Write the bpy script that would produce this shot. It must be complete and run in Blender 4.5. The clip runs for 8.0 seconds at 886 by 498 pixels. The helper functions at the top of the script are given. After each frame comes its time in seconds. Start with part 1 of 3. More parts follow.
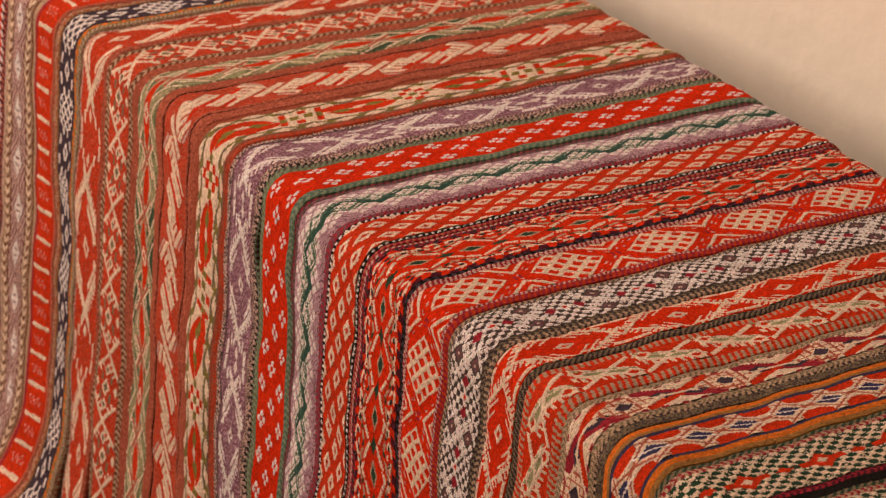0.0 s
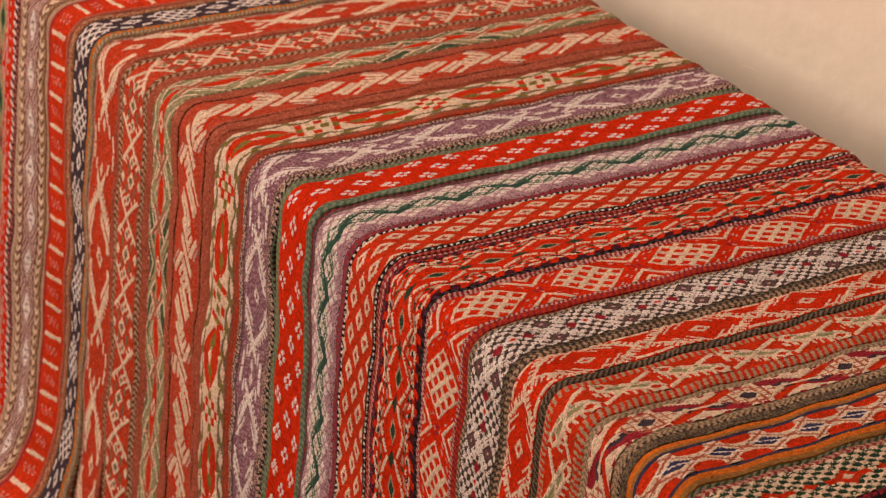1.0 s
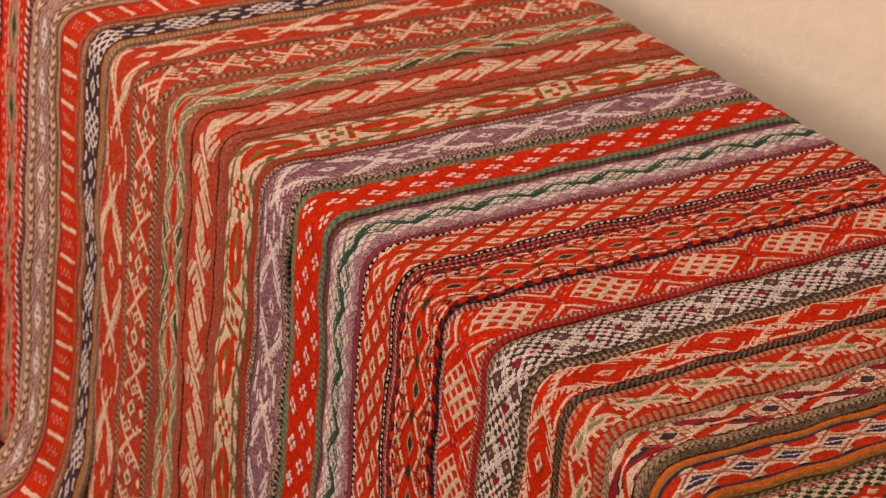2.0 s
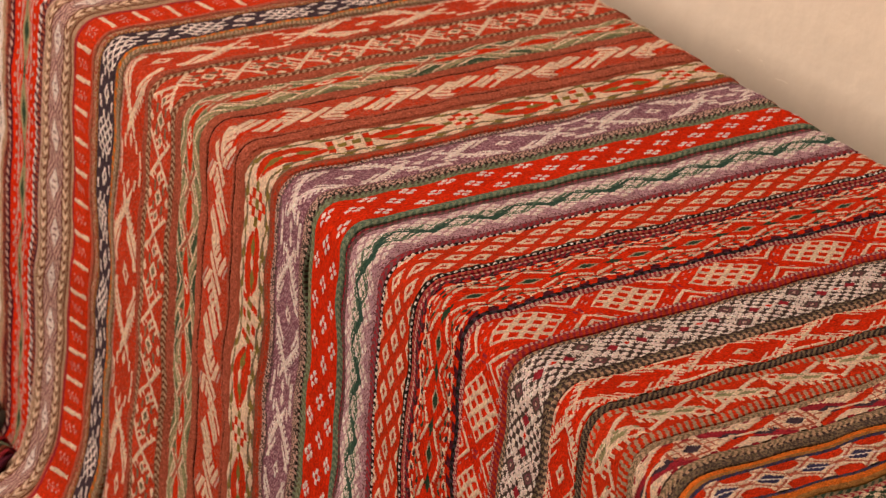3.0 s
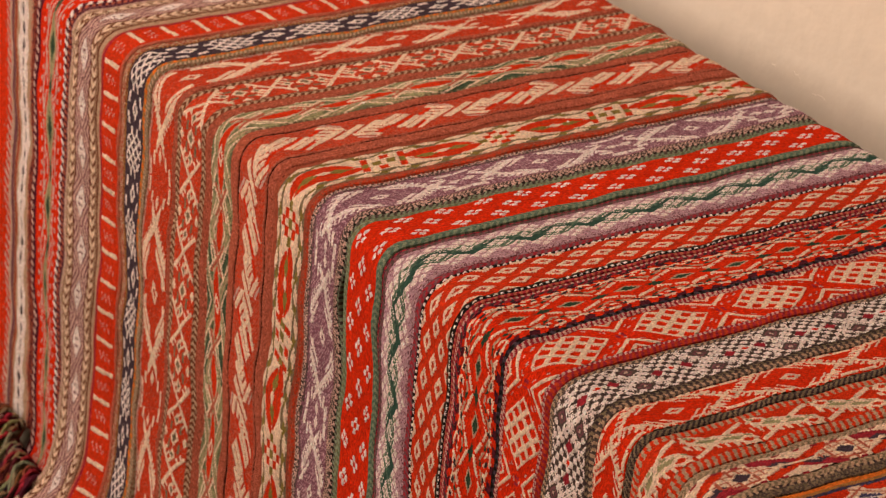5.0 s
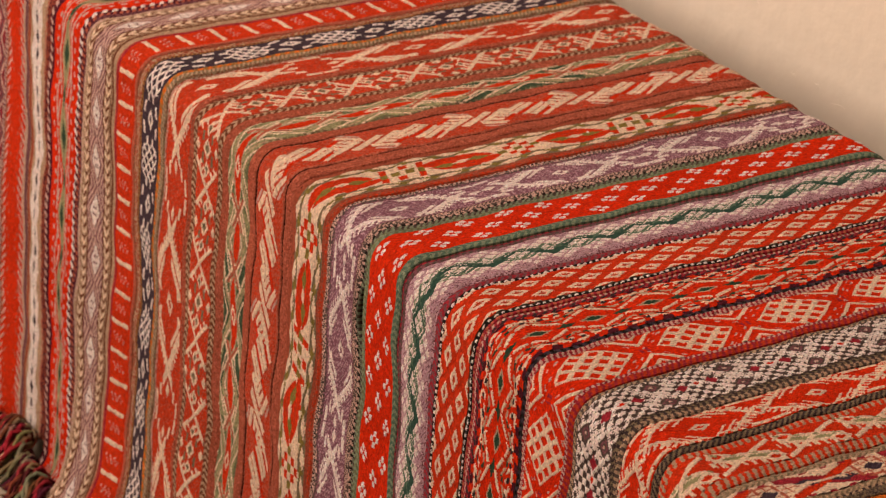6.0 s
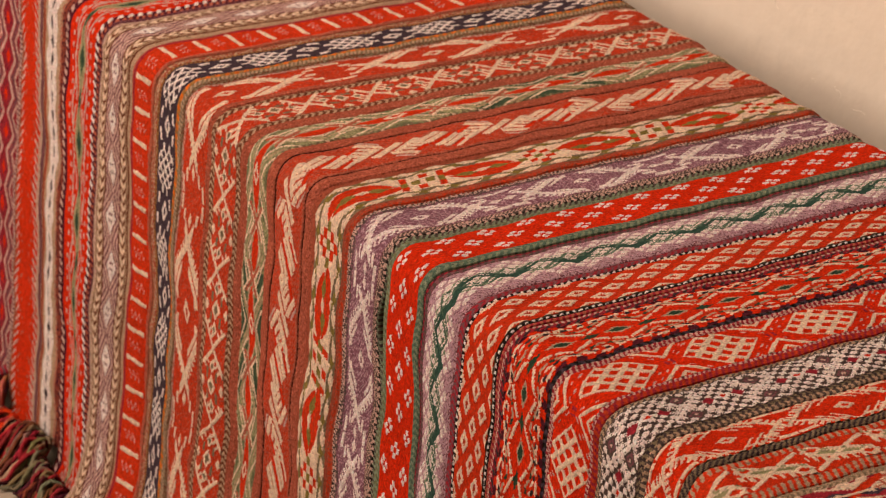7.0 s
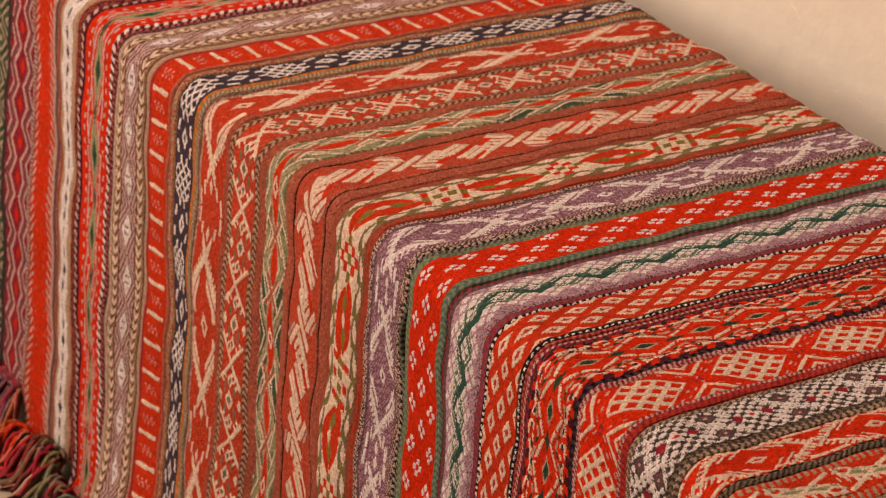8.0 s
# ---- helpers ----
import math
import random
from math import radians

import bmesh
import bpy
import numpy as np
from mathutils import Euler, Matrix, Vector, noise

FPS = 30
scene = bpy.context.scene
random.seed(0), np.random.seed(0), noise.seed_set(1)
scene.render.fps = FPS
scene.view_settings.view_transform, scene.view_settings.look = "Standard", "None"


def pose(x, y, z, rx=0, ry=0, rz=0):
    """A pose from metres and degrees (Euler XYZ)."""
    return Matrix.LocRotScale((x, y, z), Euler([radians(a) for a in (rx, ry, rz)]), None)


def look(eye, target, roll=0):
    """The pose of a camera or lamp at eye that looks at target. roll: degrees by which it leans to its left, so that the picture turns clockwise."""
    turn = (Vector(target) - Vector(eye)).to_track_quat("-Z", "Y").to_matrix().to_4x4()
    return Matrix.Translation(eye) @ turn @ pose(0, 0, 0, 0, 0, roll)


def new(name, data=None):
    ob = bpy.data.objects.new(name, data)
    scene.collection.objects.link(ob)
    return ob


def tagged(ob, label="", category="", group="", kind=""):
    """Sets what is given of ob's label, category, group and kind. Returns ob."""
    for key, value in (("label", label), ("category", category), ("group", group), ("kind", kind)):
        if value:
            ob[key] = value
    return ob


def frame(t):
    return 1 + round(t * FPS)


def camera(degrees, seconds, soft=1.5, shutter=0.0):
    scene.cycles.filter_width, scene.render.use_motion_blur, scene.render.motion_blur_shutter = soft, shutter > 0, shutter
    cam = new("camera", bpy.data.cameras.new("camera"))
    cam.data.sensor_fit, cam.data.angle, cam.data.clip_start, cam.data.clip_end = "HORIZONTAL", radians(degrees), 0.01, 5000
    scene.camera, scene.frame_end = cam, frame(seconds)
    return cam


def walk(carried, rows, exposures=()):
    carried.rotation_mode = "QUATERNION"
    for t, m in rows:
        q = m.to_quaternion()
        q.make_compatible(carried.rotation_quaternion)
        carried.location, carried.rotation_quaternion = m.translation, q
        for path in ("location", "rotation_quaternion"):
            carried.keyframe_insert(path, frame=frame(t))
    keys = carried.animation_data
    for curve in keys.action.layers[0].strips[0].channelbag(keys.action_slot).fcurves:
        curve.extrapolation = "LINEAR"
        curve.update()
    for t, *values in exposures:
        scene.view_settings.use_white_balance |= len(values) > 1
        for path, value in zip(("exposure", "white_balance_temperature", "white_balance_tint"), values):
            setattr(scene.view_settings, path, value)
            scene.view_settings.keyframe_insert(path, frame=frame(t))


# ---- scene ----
cam = camera(18.0, 8.0, 1.15)
cam.data.dof.use_dof, cam.data.dof.focus_distance, cam.data.dof.aperture_fstop = True, 1.93, 20.0
PATH = [
    (0, (1.685, -0.91, 1.292), (0.121, 0.045, 0.491), 1.4),
    (0.5, (1.673, -0.908, 1.29), (0.107, 0.045, 0.49), 1.4),
    (1, (1.662, -0.91, 1.29), (0.096, 0.044, 0.491), 1.5),
    (1.5, (1.651, -0.91, 1.289), (0.084, 0.044, 0.491), 1.5),
    (3, (1.619, -0.913, 1.29), (0.053, 0.039, 0.491), 1.5),
    (3.5, (1.607, -0.912, 1.289), (0.039, 0.04, 0.491), 1.5),
    (4, (1.596, -0.914, 1.29), (0.028, 0.037, 0.491), 1.5),
    (4.5, (1.586, -0.913, 1.289), (0.018, 0.036, 0.49), 1.4),
    (6, (1.55, -0.914, 1.289), (-0.02, 0.033, 0.491), 1.4),
    (6.5, (1.538, -0.916, 1.289), (-0.032, 0.031, 0.49), 1.4),
    (7, (1.526, -0.916, 1.29), (-0.044, 0.029, 0.49), 1.4),
    (7.5, (1.512, -0.915, 1.288), (-0.06, 0.03, 0.489), 1.4),
    (8, (1.497, -0.917, 1.288), (-0.075, 0.028, 0.49), 1.4),
]
walk(cam, [(t, look(eye, target, roll)) for t, eye, target, roll in PATH])

# ---- world and light ----
world = bpy.data.worlds.new("sky")
scene.world = world
world.use_nodes = True
wn = world.node_tree.nodes
sky = wn.new("ShaderNodeTexSky")
sky.sky_type, sky.sun_disc = "NISHITA", False
sky.sun_elevation, sky.sun_rotation = radians(40), radians(180)
wn["Background"].inputs["Strength"].default_value = 0.08
world.node_tree.links.new(sky.outputs["Color"], wn["Background"].inputs["Color"])


def added_area_light(name, m, sx, sy, watts, colour):
    """An added area lamp, standing in for the room's unseen light, set in an opening."""
    d = bpy.data.lights.new(name, "AREA")
    d.shape, d.size, d.size_y, d.energy, d.color = "RECTANGLE", sx, sy, watts, colour
    ob = new(name, d)
    ob.matrix_world = m
    return ob


WARM = (1.0, 0.775, 0.615)
# added lamp for the front light; no window is known on this side
added_area_light("added_area_light", look((-1.3, -2.62, 1.9), (-1.0, 0.3, 0.55)), 1.5, 0.9, 80, WARM)
# added overhead lamp that brightens the bench top; no such source is known
added_area_light("added_top_light", look((-1.05, -1.0, 2.63), (-1.05, -1.0, 0.0)), 1.2, 0.9, 78, WARM)

# ---- measures ----
H = 0.48          # top of the covered bench
R = 0.021         # rounding of its front edge
TILT_SIDE = 3.4   # how far the hanging ends lean out, degrees
WALL_Y = 0.60     # plaster wall behind the bench
CELL_U, CELL_V = 1.05, 1.2   # one woven cell, mm


def front_edge(x):
    return 0.006 - 0.027 * x


def back_edge(x):
    return 0.455 - 0.062 * x


# ---- materials ----
def material(name):
    m = bpy.data.materials.new(name)
    m.use_nodes = True
    n, l = m.node_tree.nodes, m.node_tree.links
    return m, n, l, n["Principled BSDF"]


def value_noise(n, l, scale, detail=3.0, coord="Object"):
    tc = n.new("ShaderNodeTexCoord")
    t = n.new("ShaderNodeTexNoise")
    t.inputs["Scale"].default_value, t.inputs["Detail"].default_value = scale, detail
    l.new(tc.outputs[coord], t.inputs["Vector"])
    return t


def math_node(n, l, op, a, b=None):
    m = n.new("ShaderNodeMath")
    m.operation = op
    for i, v in enumerate((a, b)):
        if v is None:
            continue
        if isinstance(v, (int, float)):
            m.inputs[i].default_value = v
        else:
            l.new(v, m.inputs[i])
    return m.outputs[0]


def map_range(n, l, src, a, b, c, d):
    m = n.new("ShaderNodeMapRange")
    for i, v in enumerate((a, b, c, d)):
        m.inputs[i + 1].default_value = v
    l.new(src, m.inputs[0])
    return m.outputs[0]


def woven_material():
    """Hand-woven wool: the dye comes with each woven cell, the yarn's twist and fuzz from here."""
    m, n, l, p = material("woven_wool")
    dye = n.new("ShaderNodeAttribute")
    dye.attribute_name = "dye"
    fade = value_noise(n, l, 9.0, 4.0)
    grain = value_noise(n, l, 900.0, 2.0)
    k = math_node(n, l, "MULTIPLY", map_range(n, l, fade.outputs[0], 0.3, 0.7, 0.88, 1.08), map_range(n, l, grain.outputs[0], 0.3, 0.7, 0.72, 1.24))
    mul = n.new("ShaderNodeVectorMath")
    mul.operation = "SCALE"
    l.new(dye.outputs["Color"], mul.inputs[0])
    l.new(k, mul.inputs["Scale"])
    l.new(mul.outputs[0], p.inputs["Base Color"])
    p.inputs["Roughness"].default_value = 0.88
    p.inputs["Specular IOR Level"].default_value = 0.04
    p.inputs["Sheen Weight"].default_value = 0.0
    p.inputs["Sheen Roughness"].default_value = 0.6
    uv = n.new("ShaderNodeUVMap")
    sep = n.new("ShaderNodeSeparateXYZ")
    l.new(uv.outputs[0], sep.inputs[0])
    # each cell is a little pillow of yarn, with a slanting twist
    su = math_node(n, l, "ABSOLUTE", math_node(n, l, "SINE", math_node(n, l, "MULTIPLY", sep.outputs[0], math.pi)))
    sv = math_node(n, l, "ABSOLUTE", math_node(n, l, "SINE", math_node(n, l, "MULTIPLY", sep.outputs[1], math.pi)))
    pillow = math_node(n, l, "POWER", math_node(n, l, "MULTIPLY", su, sv), 0.5)
    slant = math_node(n, l, "ADD", math_node(n, l, "MULTIPLY", sep.outputs[0], 4.0), math_node(n, l, "MULTIPLY", sep.outputs[1], 7.0))
    twist = math_node(n, l, "MULTIPLY", math_node(n, l, "SINE", slant), 0.18)
    fuzz = value_noise(n, l, 1500.0, 2.0)
    h = math_node(n, l, "ADD", math_node(n, l, "ADD", pillow, twist), math_node(n, l, "MULTIPLY", fuzz.outputs[0], 0.5))
    b = n.new("ShaderNodeBump")
    b.inputs["Strength"].default_value, b.inputs["Distance"].default_value = 1.0, 0.0012
    l.new(h, b.inputs["Height"])
    l.new(b.outputs[0], p.inputs["Normal"])
    return m


def plain_material(name, colour, rough, scale, spread, bump=0.0, fine=60.0, dist=0.002):
    """A surface of one colour with stains at one scale and relief at a finer one."""
    m, n, l, p = material(name)
    big = value_noise(n, l, scale, 5.0)
    small = value_noise(n, l, fine, 4.0)
    k = math_node(n, l, "MULTIPLY", map_range(n, l, big.outputs[0], 0.3, 0.7, 1 - spread, 1 + spread), map_range(n, l, small.outputs[0], 0.3, 0.7, 1 - spread * 0.4, 1 + spread * 0.4))
    mul = n.new("ShaderNodeVectorMath")
    mul.operation = "SCALE"
    mul.inputs[0].default_value = colour
    l.new(k, mul.inputs["Scale"])
    l.new(mul.outputs[0], p.inputs["Base Color"])
    p.inputs["Roughness"].default_value = rough
    b = n.new("ShaderNodeBump")
    b.inputs["Strength"].default_value, b.inputs["Distance"].default_value = bump, dist
    l.new(small.outputs[0], b.inputs["Height"])
    l.new(b.outputs[0], p.inputs["Normal"])
    return m


WOOL = woven_material()
PLASTER = plain_material("whitewashed_plaster", (0.60, 0.53, 0.45), 0.85, 2.2, 0.05, 0.35, 38.0, 0.004)
FLOOR_PAINT = plain_material("pale_floor", (0.23, 0.19, 0.145), 0.6, 3.0, 0.1, 0.15)
PINE = plain_material("pine_board", (0.34, 0.21, 0.11), 0.6, 6.0, 0.2, 0.2)
LINT = plain_material("lint", (0.85, 0.82, 0.76), 0.9, 90.0, 0.05, 0.2)


# ---- mesh helpers ----
def part(name, bm, mat, parent=None, label=""):
    me = bpy.data.meshes.new(name)
    bm.to_mesh(me)
    bm.free()
    me.materials.append(mat)
    ob = new(name, me)
    ob.parent = parent
    if label:
        tagged(ob, label)
    return ob


def box_into(bm, x0, x1, y0, y1, z0, z1):
    r = bmesh.ops.create_cube(bm, size=1.0)
    bmesh.ops.scale(bm, vec=(x1 - x0, y1 - y0, z1 - z0), verts=r["verts"])
    bmesh.ops.translate(bm, vec=((x0 + x1) / 2, (y0 + y1) / 2, (z0 + z1) / 2), verts=r["verts"])
    return r["verts"]


def box(x0, x1, y0, y1, z0, z1, bevel=0.0):
    bm = bmesh.new()
    box_into(bm, x0, x1, y0, y1, z0, z1)
    if bevel:
        bmesh.ops.bevel(bm, geom=list(bm.edges), offset=bevel, segments=2, affect="EDGES")
    return bm


# ---- room ----
X0, X1, Y0, ZC = -3.0, 3.0, -2.65, 2.6


def structure(name, bm, mat, label, category):
    return tagged(part(name, bm, mat), label, category, kind="structure")


structure("floor", box(X0, X1, Y0, WALL_Y, -0.1, 0.0), FLOOR_PAINT, "pale painted floor under the hanging sash ends", "floor")
def ceiling_with_opening(o):
    bm = bmesh.new()
    for a, b, c, d in ((X0, o[0], Y0, WALL_Y), (o[1], X1, Y0, WALL_Y), (o[0], o[1], Y0, o[2]), (o[0], o[1], o[3], WALL_Y)):
        box_into(bm, a, b, c, d, ZC, ZC + 0.1)
    return bm


# unseen ceiling; the hole is made only to hold the added overhead lamp
structure("ceiling", ceiling_with_opening((-1.7, -0.4, -1.5, -0.5)), PLASTER, "whitewashed ceiling, unseen, with an opening added for the top lamp", "ceiling")
structure("wall_west", box(X0 - 0.1, X0, Y0, WALL_Y, 0, ZC), PLASTER, "plain whitewashed plaster wall", "wall")


def wall_with_opening(along_x, at, lo, hi, o0, o1, z0, z1):
    """A wall 0.1 m thick beyond `at`, with one opening right through it."""
    bm = bmesh.new()
    for a, b, c, d in ((lo, o0, 0, ZC), (o1, hi, 0, ZC), (o0, o1, 0, z0), (o0, o1, z1, ZC)):
        if along_x:
            box_into(bm, a, b, at - 0.1, at, c, d)
        else:
            box_into(bm, at, at + 0.1, a, b, c, d)
    return bm


# unseen wall; its opening is made only to hold the added front lamp
structure("wall_south", wall_with_opening(True, Y0, X0, X1, -2.1, -0.5, 1.4, 2.4), PLASTER, "whitewashed plaster wall, unseen, with an opening added for the lamp", "wall")
structure("wall_east", box(X1, X1 + 0.1, Y0, WALL_Y, 0, ZC), PLASTER, "plain whitewashed plaster wall", "wall")


def wall_bulge(x, z):
    return 0.006 * noise.noise((x * 2.3, 0.0, z * 2.3)) + 0.002 * noise.noise((x * 9, 3.0, z * 9))


def uneven_wall():
    """The wall behind the bench: hand-laid plaster, gently uneven, 0.12 m thick."""
    nx, nz = 120, 50
    bm = bmesh.new()
    grid = []
    for i in range(nx + 1):
        col = []
        for k in range(nz + 1):
            x, z = X0 + (X1 - X0) * i / nx, ZC * k / nz
            d = wall_bulge(x, z)
            col.append(bm.verts.new((x, WALL_Y + d, z)))
        grid.append(col)
    for i in range(nx):
        for k in range(nz):
            f = bm.faces.new((grid[i][k], grid[i + 1][k], grid[i + 1][k + 1], grid[i][k + 1]))
            f.smooth = True
    box_into(bm, X0, X1, WALL_Y + 0.015, WALL_Y + 0.135, 0, ZC)
    return bm


wall_north = structure("wall_north", uneven_wall(), PLASTER, "cream whitewashed plaster wall, slightly uneven, with fine chips", "wall")


def chip(x, z, length, turn, seed):
    """A thin lifted flake in the whitewash."""
    rnd = random.Random(seed)
    bm = bmesh.new()
    top, bot, mid = [], [], []
    n = 9
    for i in range(n):
        t = i / (n - 1) - 0.5
        w = 0.0022 * (1 - (2 * t) ** 2) + 0.0002
        wob = rnd.uniform(-0.0012, 0.0012) + 0.0015 * math.cos(5 * t)
        ca, sa = math.cos(turn), math.sin(turn)

        def at(u, v, d):
            px, pz = x + u * ca - v * sa, z + u * sa + v * ca
            return bm.verts.new((px, WALL_Y + wall_bulge(px, pz) - d, pz))
        top.append(at(t * length, wob + w, -0.0015))
        mid.append(at(t * length, wob, 0.0004 * (1 - (2 * t) ** 2)))
        bot.append(at(t * length, wob - w * 0.8, -0.0015))
    for i in range(n - 1):
        bm.faces.new((top[i], mid[i], mid[i + 1], top[i + 1]))
        bm.faces.new((mid[i], bot[i], bot[i + 1], mid[i + 1]))
    bmesh.ops.recalc_face_normals(bm, faces=bm.faces)
    return bm


for cx, cz, cl, ct, cs in ((-0.284, 0.414, 0.024, 0.12, 1), (-0.314, 0.423, 0.016, -0.5, 2), (-0.350, 0.423, 0.008, -0.2, 4), (-0.413, 0.479, 0.022, -0.7, 3)):
    part("plaster_flake", chip(cx, cz, cl, ct, cs), PLASTER, wall_north)

# ---- bench under the sashes ----
BX0, BX1 = -1.06, 0.68
bench = tagged(new("bench"), "plain pine bench wholly covered by woven sashes", "bench")


def skewed_box(x0, x1, front_gap, back_gap, z0, z1):
    """A board whose edges follow the bench's front and back; a negative back gap gives its depth instead."""
    f0, f1 = front_edge(x0) + front_gap, front_edge(x1) + front_gap
    b0, b1 = (back_edge(x0) - back_gap, back_edge(x1) - back_gap) if back_gap > 0 else (f0 - back_gap, f1 - back_gap)
    bm = bmesh.new()
    v = [bm.verts.new(p) for z in (z0, z1) for p in ((x0, f0, z), (x1, f1, z), (x1, b1, z), (x0, b0, z))]
    for f in ((3, 2, 1, 0), (4, 5, 6, 7), (0, 1, 5, 4), (1, 2, 6, 5), (2, 3, 7, 6), (3, 0, 4, 7)):
        bm.faces.new([v[i] for i in f])
    bmesh.ops.bevel(bm, geom=list(bm.edges), offset=0.004, segments=2, affect="EDGES")
    return bm


part("seat", skewed_box(BX0, BX1, 0.012, 0.02, H - 0.035, H - 0.007), PINE, bench)
part("front_panel", skewed_box(BX0 + 0.02, BX1 - 0.02, 0.014, -0.022, 0.0, H - 0.035), PINE, bench)
for ex in (BX0 + 0.02, -0.15, BX1 - 0.045):
    part("end_panel", skewed_box(ex, ex + 0.025, 0.037, 0.04, 0.0, H - 0.035), PINE, bench)

# ---- yarns ----
YARN = {
    "cream": (0.82, 0.605, 0.46), "white": (0.85, 0.715, 0.69), "red": (0.62, 0.038, 0.008), "scarlet": (0.68, 0.028, 0.004),
    "brick": (0.53, 0.052, 0.018), "rose": (0.47, 0.125, 0.078), "brown": (0.165, 0.056, 0.028), "russet": (0.35, 0.082, 0.045), "maroon": (0.034, 0.005, 0.005),
    "olive": (0.24, 0.18, 0.045), "sage": (0.34, 0.315, 0.17), "leaf": (0.17, 0.18, 0.095), "green": (0.062, 0.098, 0.058), "teal": (0.038, 0.088, 0.068), "pine": (0.03, 0.06, 0.035),
    "plum": (0.235, 0.10, 0.14), "lilac": (0.50, 0.30, 0.355), "grey": (0.10, 0.071, 0.063), "slate": (0.052, 0.034, 0.037), "navy": (0.066, 0.044, 0.062), "blue": (0.055, 0.05, 0.12),
    "black": (0.018, 0.014, 0.013), "crimson": (0.33, 0.024, 0.038), "wine": (0.085, 0.013, 0.023), "pink": (0.60, 0.385, 0.335), "tan": (0.48, 0.32, 0.215), "ochre": (0.36, 0.17, 0.05),
    "orange": (0.66, 0.16, 0.02), "khaki": (0.215, 0.16, 0.10), "mauve": (0.19, 0.075, 0.09), "moss": (0.225, 0.27, 0.185), "jade": (0.10, 0.16, 0.115),
}
NAMES = list(YARN)
CODE = {k: i for i, k in enumerate(NAMES)}
PALETTE = np.array([YARN[k] for k in NAMES])
LOW = {"black": -0.5, "maroon": -1.0, "wine": -0.1, "cream": 0.42, "white": 0.42, "pink": 0.25}
LIFT = np.array([LOW.get(k, 0.0) for k in NAMES])


def tri(v, period, phase):
    """Distance to the nearest motif centre along the sash."""
    return np.abs((v - phase + period / 2) % period - period / 2)


def signed(v, period, phase):
    return (v - phase + period / 2) % period - period / 2


def cloth(u, base):
    return np.full(u.shape, CODE[base])


def put(c, where, yarn):
    c[where] = CODE[yarn]
    return c


# Patterns: u across the sash from its middle, v along it from the bench's edge, both in mm.
def diag(u, t, a, b):
    """Coordinates along the two slants of a woven diamond a wide and b long (half sizes)."""
    return u / a + t / b, u / a - t / b


def diamond(u, t, a, b):
    return np.abs(u) / a + np.abs(t) / b


def p_plain(base):
    return lambda u, v: cloth(u, base)


def p_mix(a, b, share=0.5):
    """Two yarns twisted together in uneven stitches."""
    return lambda u, v: np.where((np.sin(np.round(u * 3) * 12.9898 + np.round(v * 3) * 78.233) * 43758.5453) % 1 < share, CODE[b], CODE[a])


def p_bead(a, b, period=5.0):
    return lambda u, v: np.where(((v + 0.5 * u) / period) % 1 < 0.5, CODE[a], CODE[b])


def p_chain(a, b, period=5.5, slope=0.9):
    """Slanting stitches, mirrored at the middle of the stripe."""
    return lambda u, v: np.where(((v + slope * np.abs(u)) / period) % 1 < 0.5, CODE[a], CODE[b])


def p_twill(a, b, period=5.0, slope=1.0):
    return lambda u, v: np.where(((v + slope * u) / period) % 1 < 0.5, CODE[a], CODE[b])


def p_loops(a, b, c, period=7.0):
    """A row of slanting loops with a darker core line."""
    def f(u, v):
        k = np.where(((v + 0.9 * np.abs(u + 1.0)) / period) % 1 < 0.46, CODE[b], CODE[a])
        k[(np.abs(u) > 3.9)] = CODE[c]
        return k
    return f


def flecked(c, u, v, yarn, level=1.2):
    """Short floats of a second yarn, scattered along the warp."""
    return put(c, (np.sin(v * 2.3 + 5.1 * np.sin(u * 0.7)) + np.sin(u * 3.9 + v * 1.37)) > level, yarn)


def p_hooks(base, light, period, phase, apex, k, half, fleck, eye=(6.0, 11.0), front=1.0, rows=2, gap=13.0, bold=1.0):
    """A hollow eye in a plain field, closed at both ends by doubled slanting lines with a comb of teeth beyond them."""
    def f(u, v):
        v = np.where(v < 0, v * front, v)
        c = flecked(flecked(cloth(u, base), u, v, fleck, 0.8), u + 3.1, v + 1.7, "rose" if base == "brick" else fleck, 1.35)
        t = signed(v, period, phase)
        d, w = np.abs(t), np.abs(u)
        m = period / 2 - d
        e = diamond(u, t, *eye)
        put(c, e < 1.0, light)
        put(c, e < 0.42, base)
        off = d + k * w - apex
        put(c, (np.abs(off) < 1.45 * bold * (k + 1.2)) & (w < half), light)
        for i in range(1, rows):
            put(c, (np.abs(off + gap * i) < 0.9 * bold * (k + 1.2)) & (w < half) & (w > 3.0 + 2 * i), light)
        comb = ((d - k * w - apex) / (4.9 * k)) % 1 < 0.5
        put(c, comb & (off > 0) & (off < 7.0 * k) & (w < half) & (d < apex + 8), light)
        put(c, comb & (off < 0) & (off > -3.0 * k) & (w > half * 0.45) & (w < half) & (rows > 2), light)
        put(c, (np.abs(d - k * w - apex) < 1.3 * bold * (k + 1.2)) & (w < half * 0.42), light)
        put(c, diamond(u, d - apex - 19, 3.0, 7.0) < 1.0, light)
        put(c, (np.abs(w - half + 2.8) < 1.7) & (np.abs(m - 9 + 0.4 * (half - w)) < 7.0), light)
        put(c, (np.abs(w - half * 0.55) < 1.5) & (np.abs(m - 17) < 5.5), light)
        return put(c, (np.abs(w - half * 0.8) < 1.3) & (np.abs(d - 11) < 5.0), light)
    return f


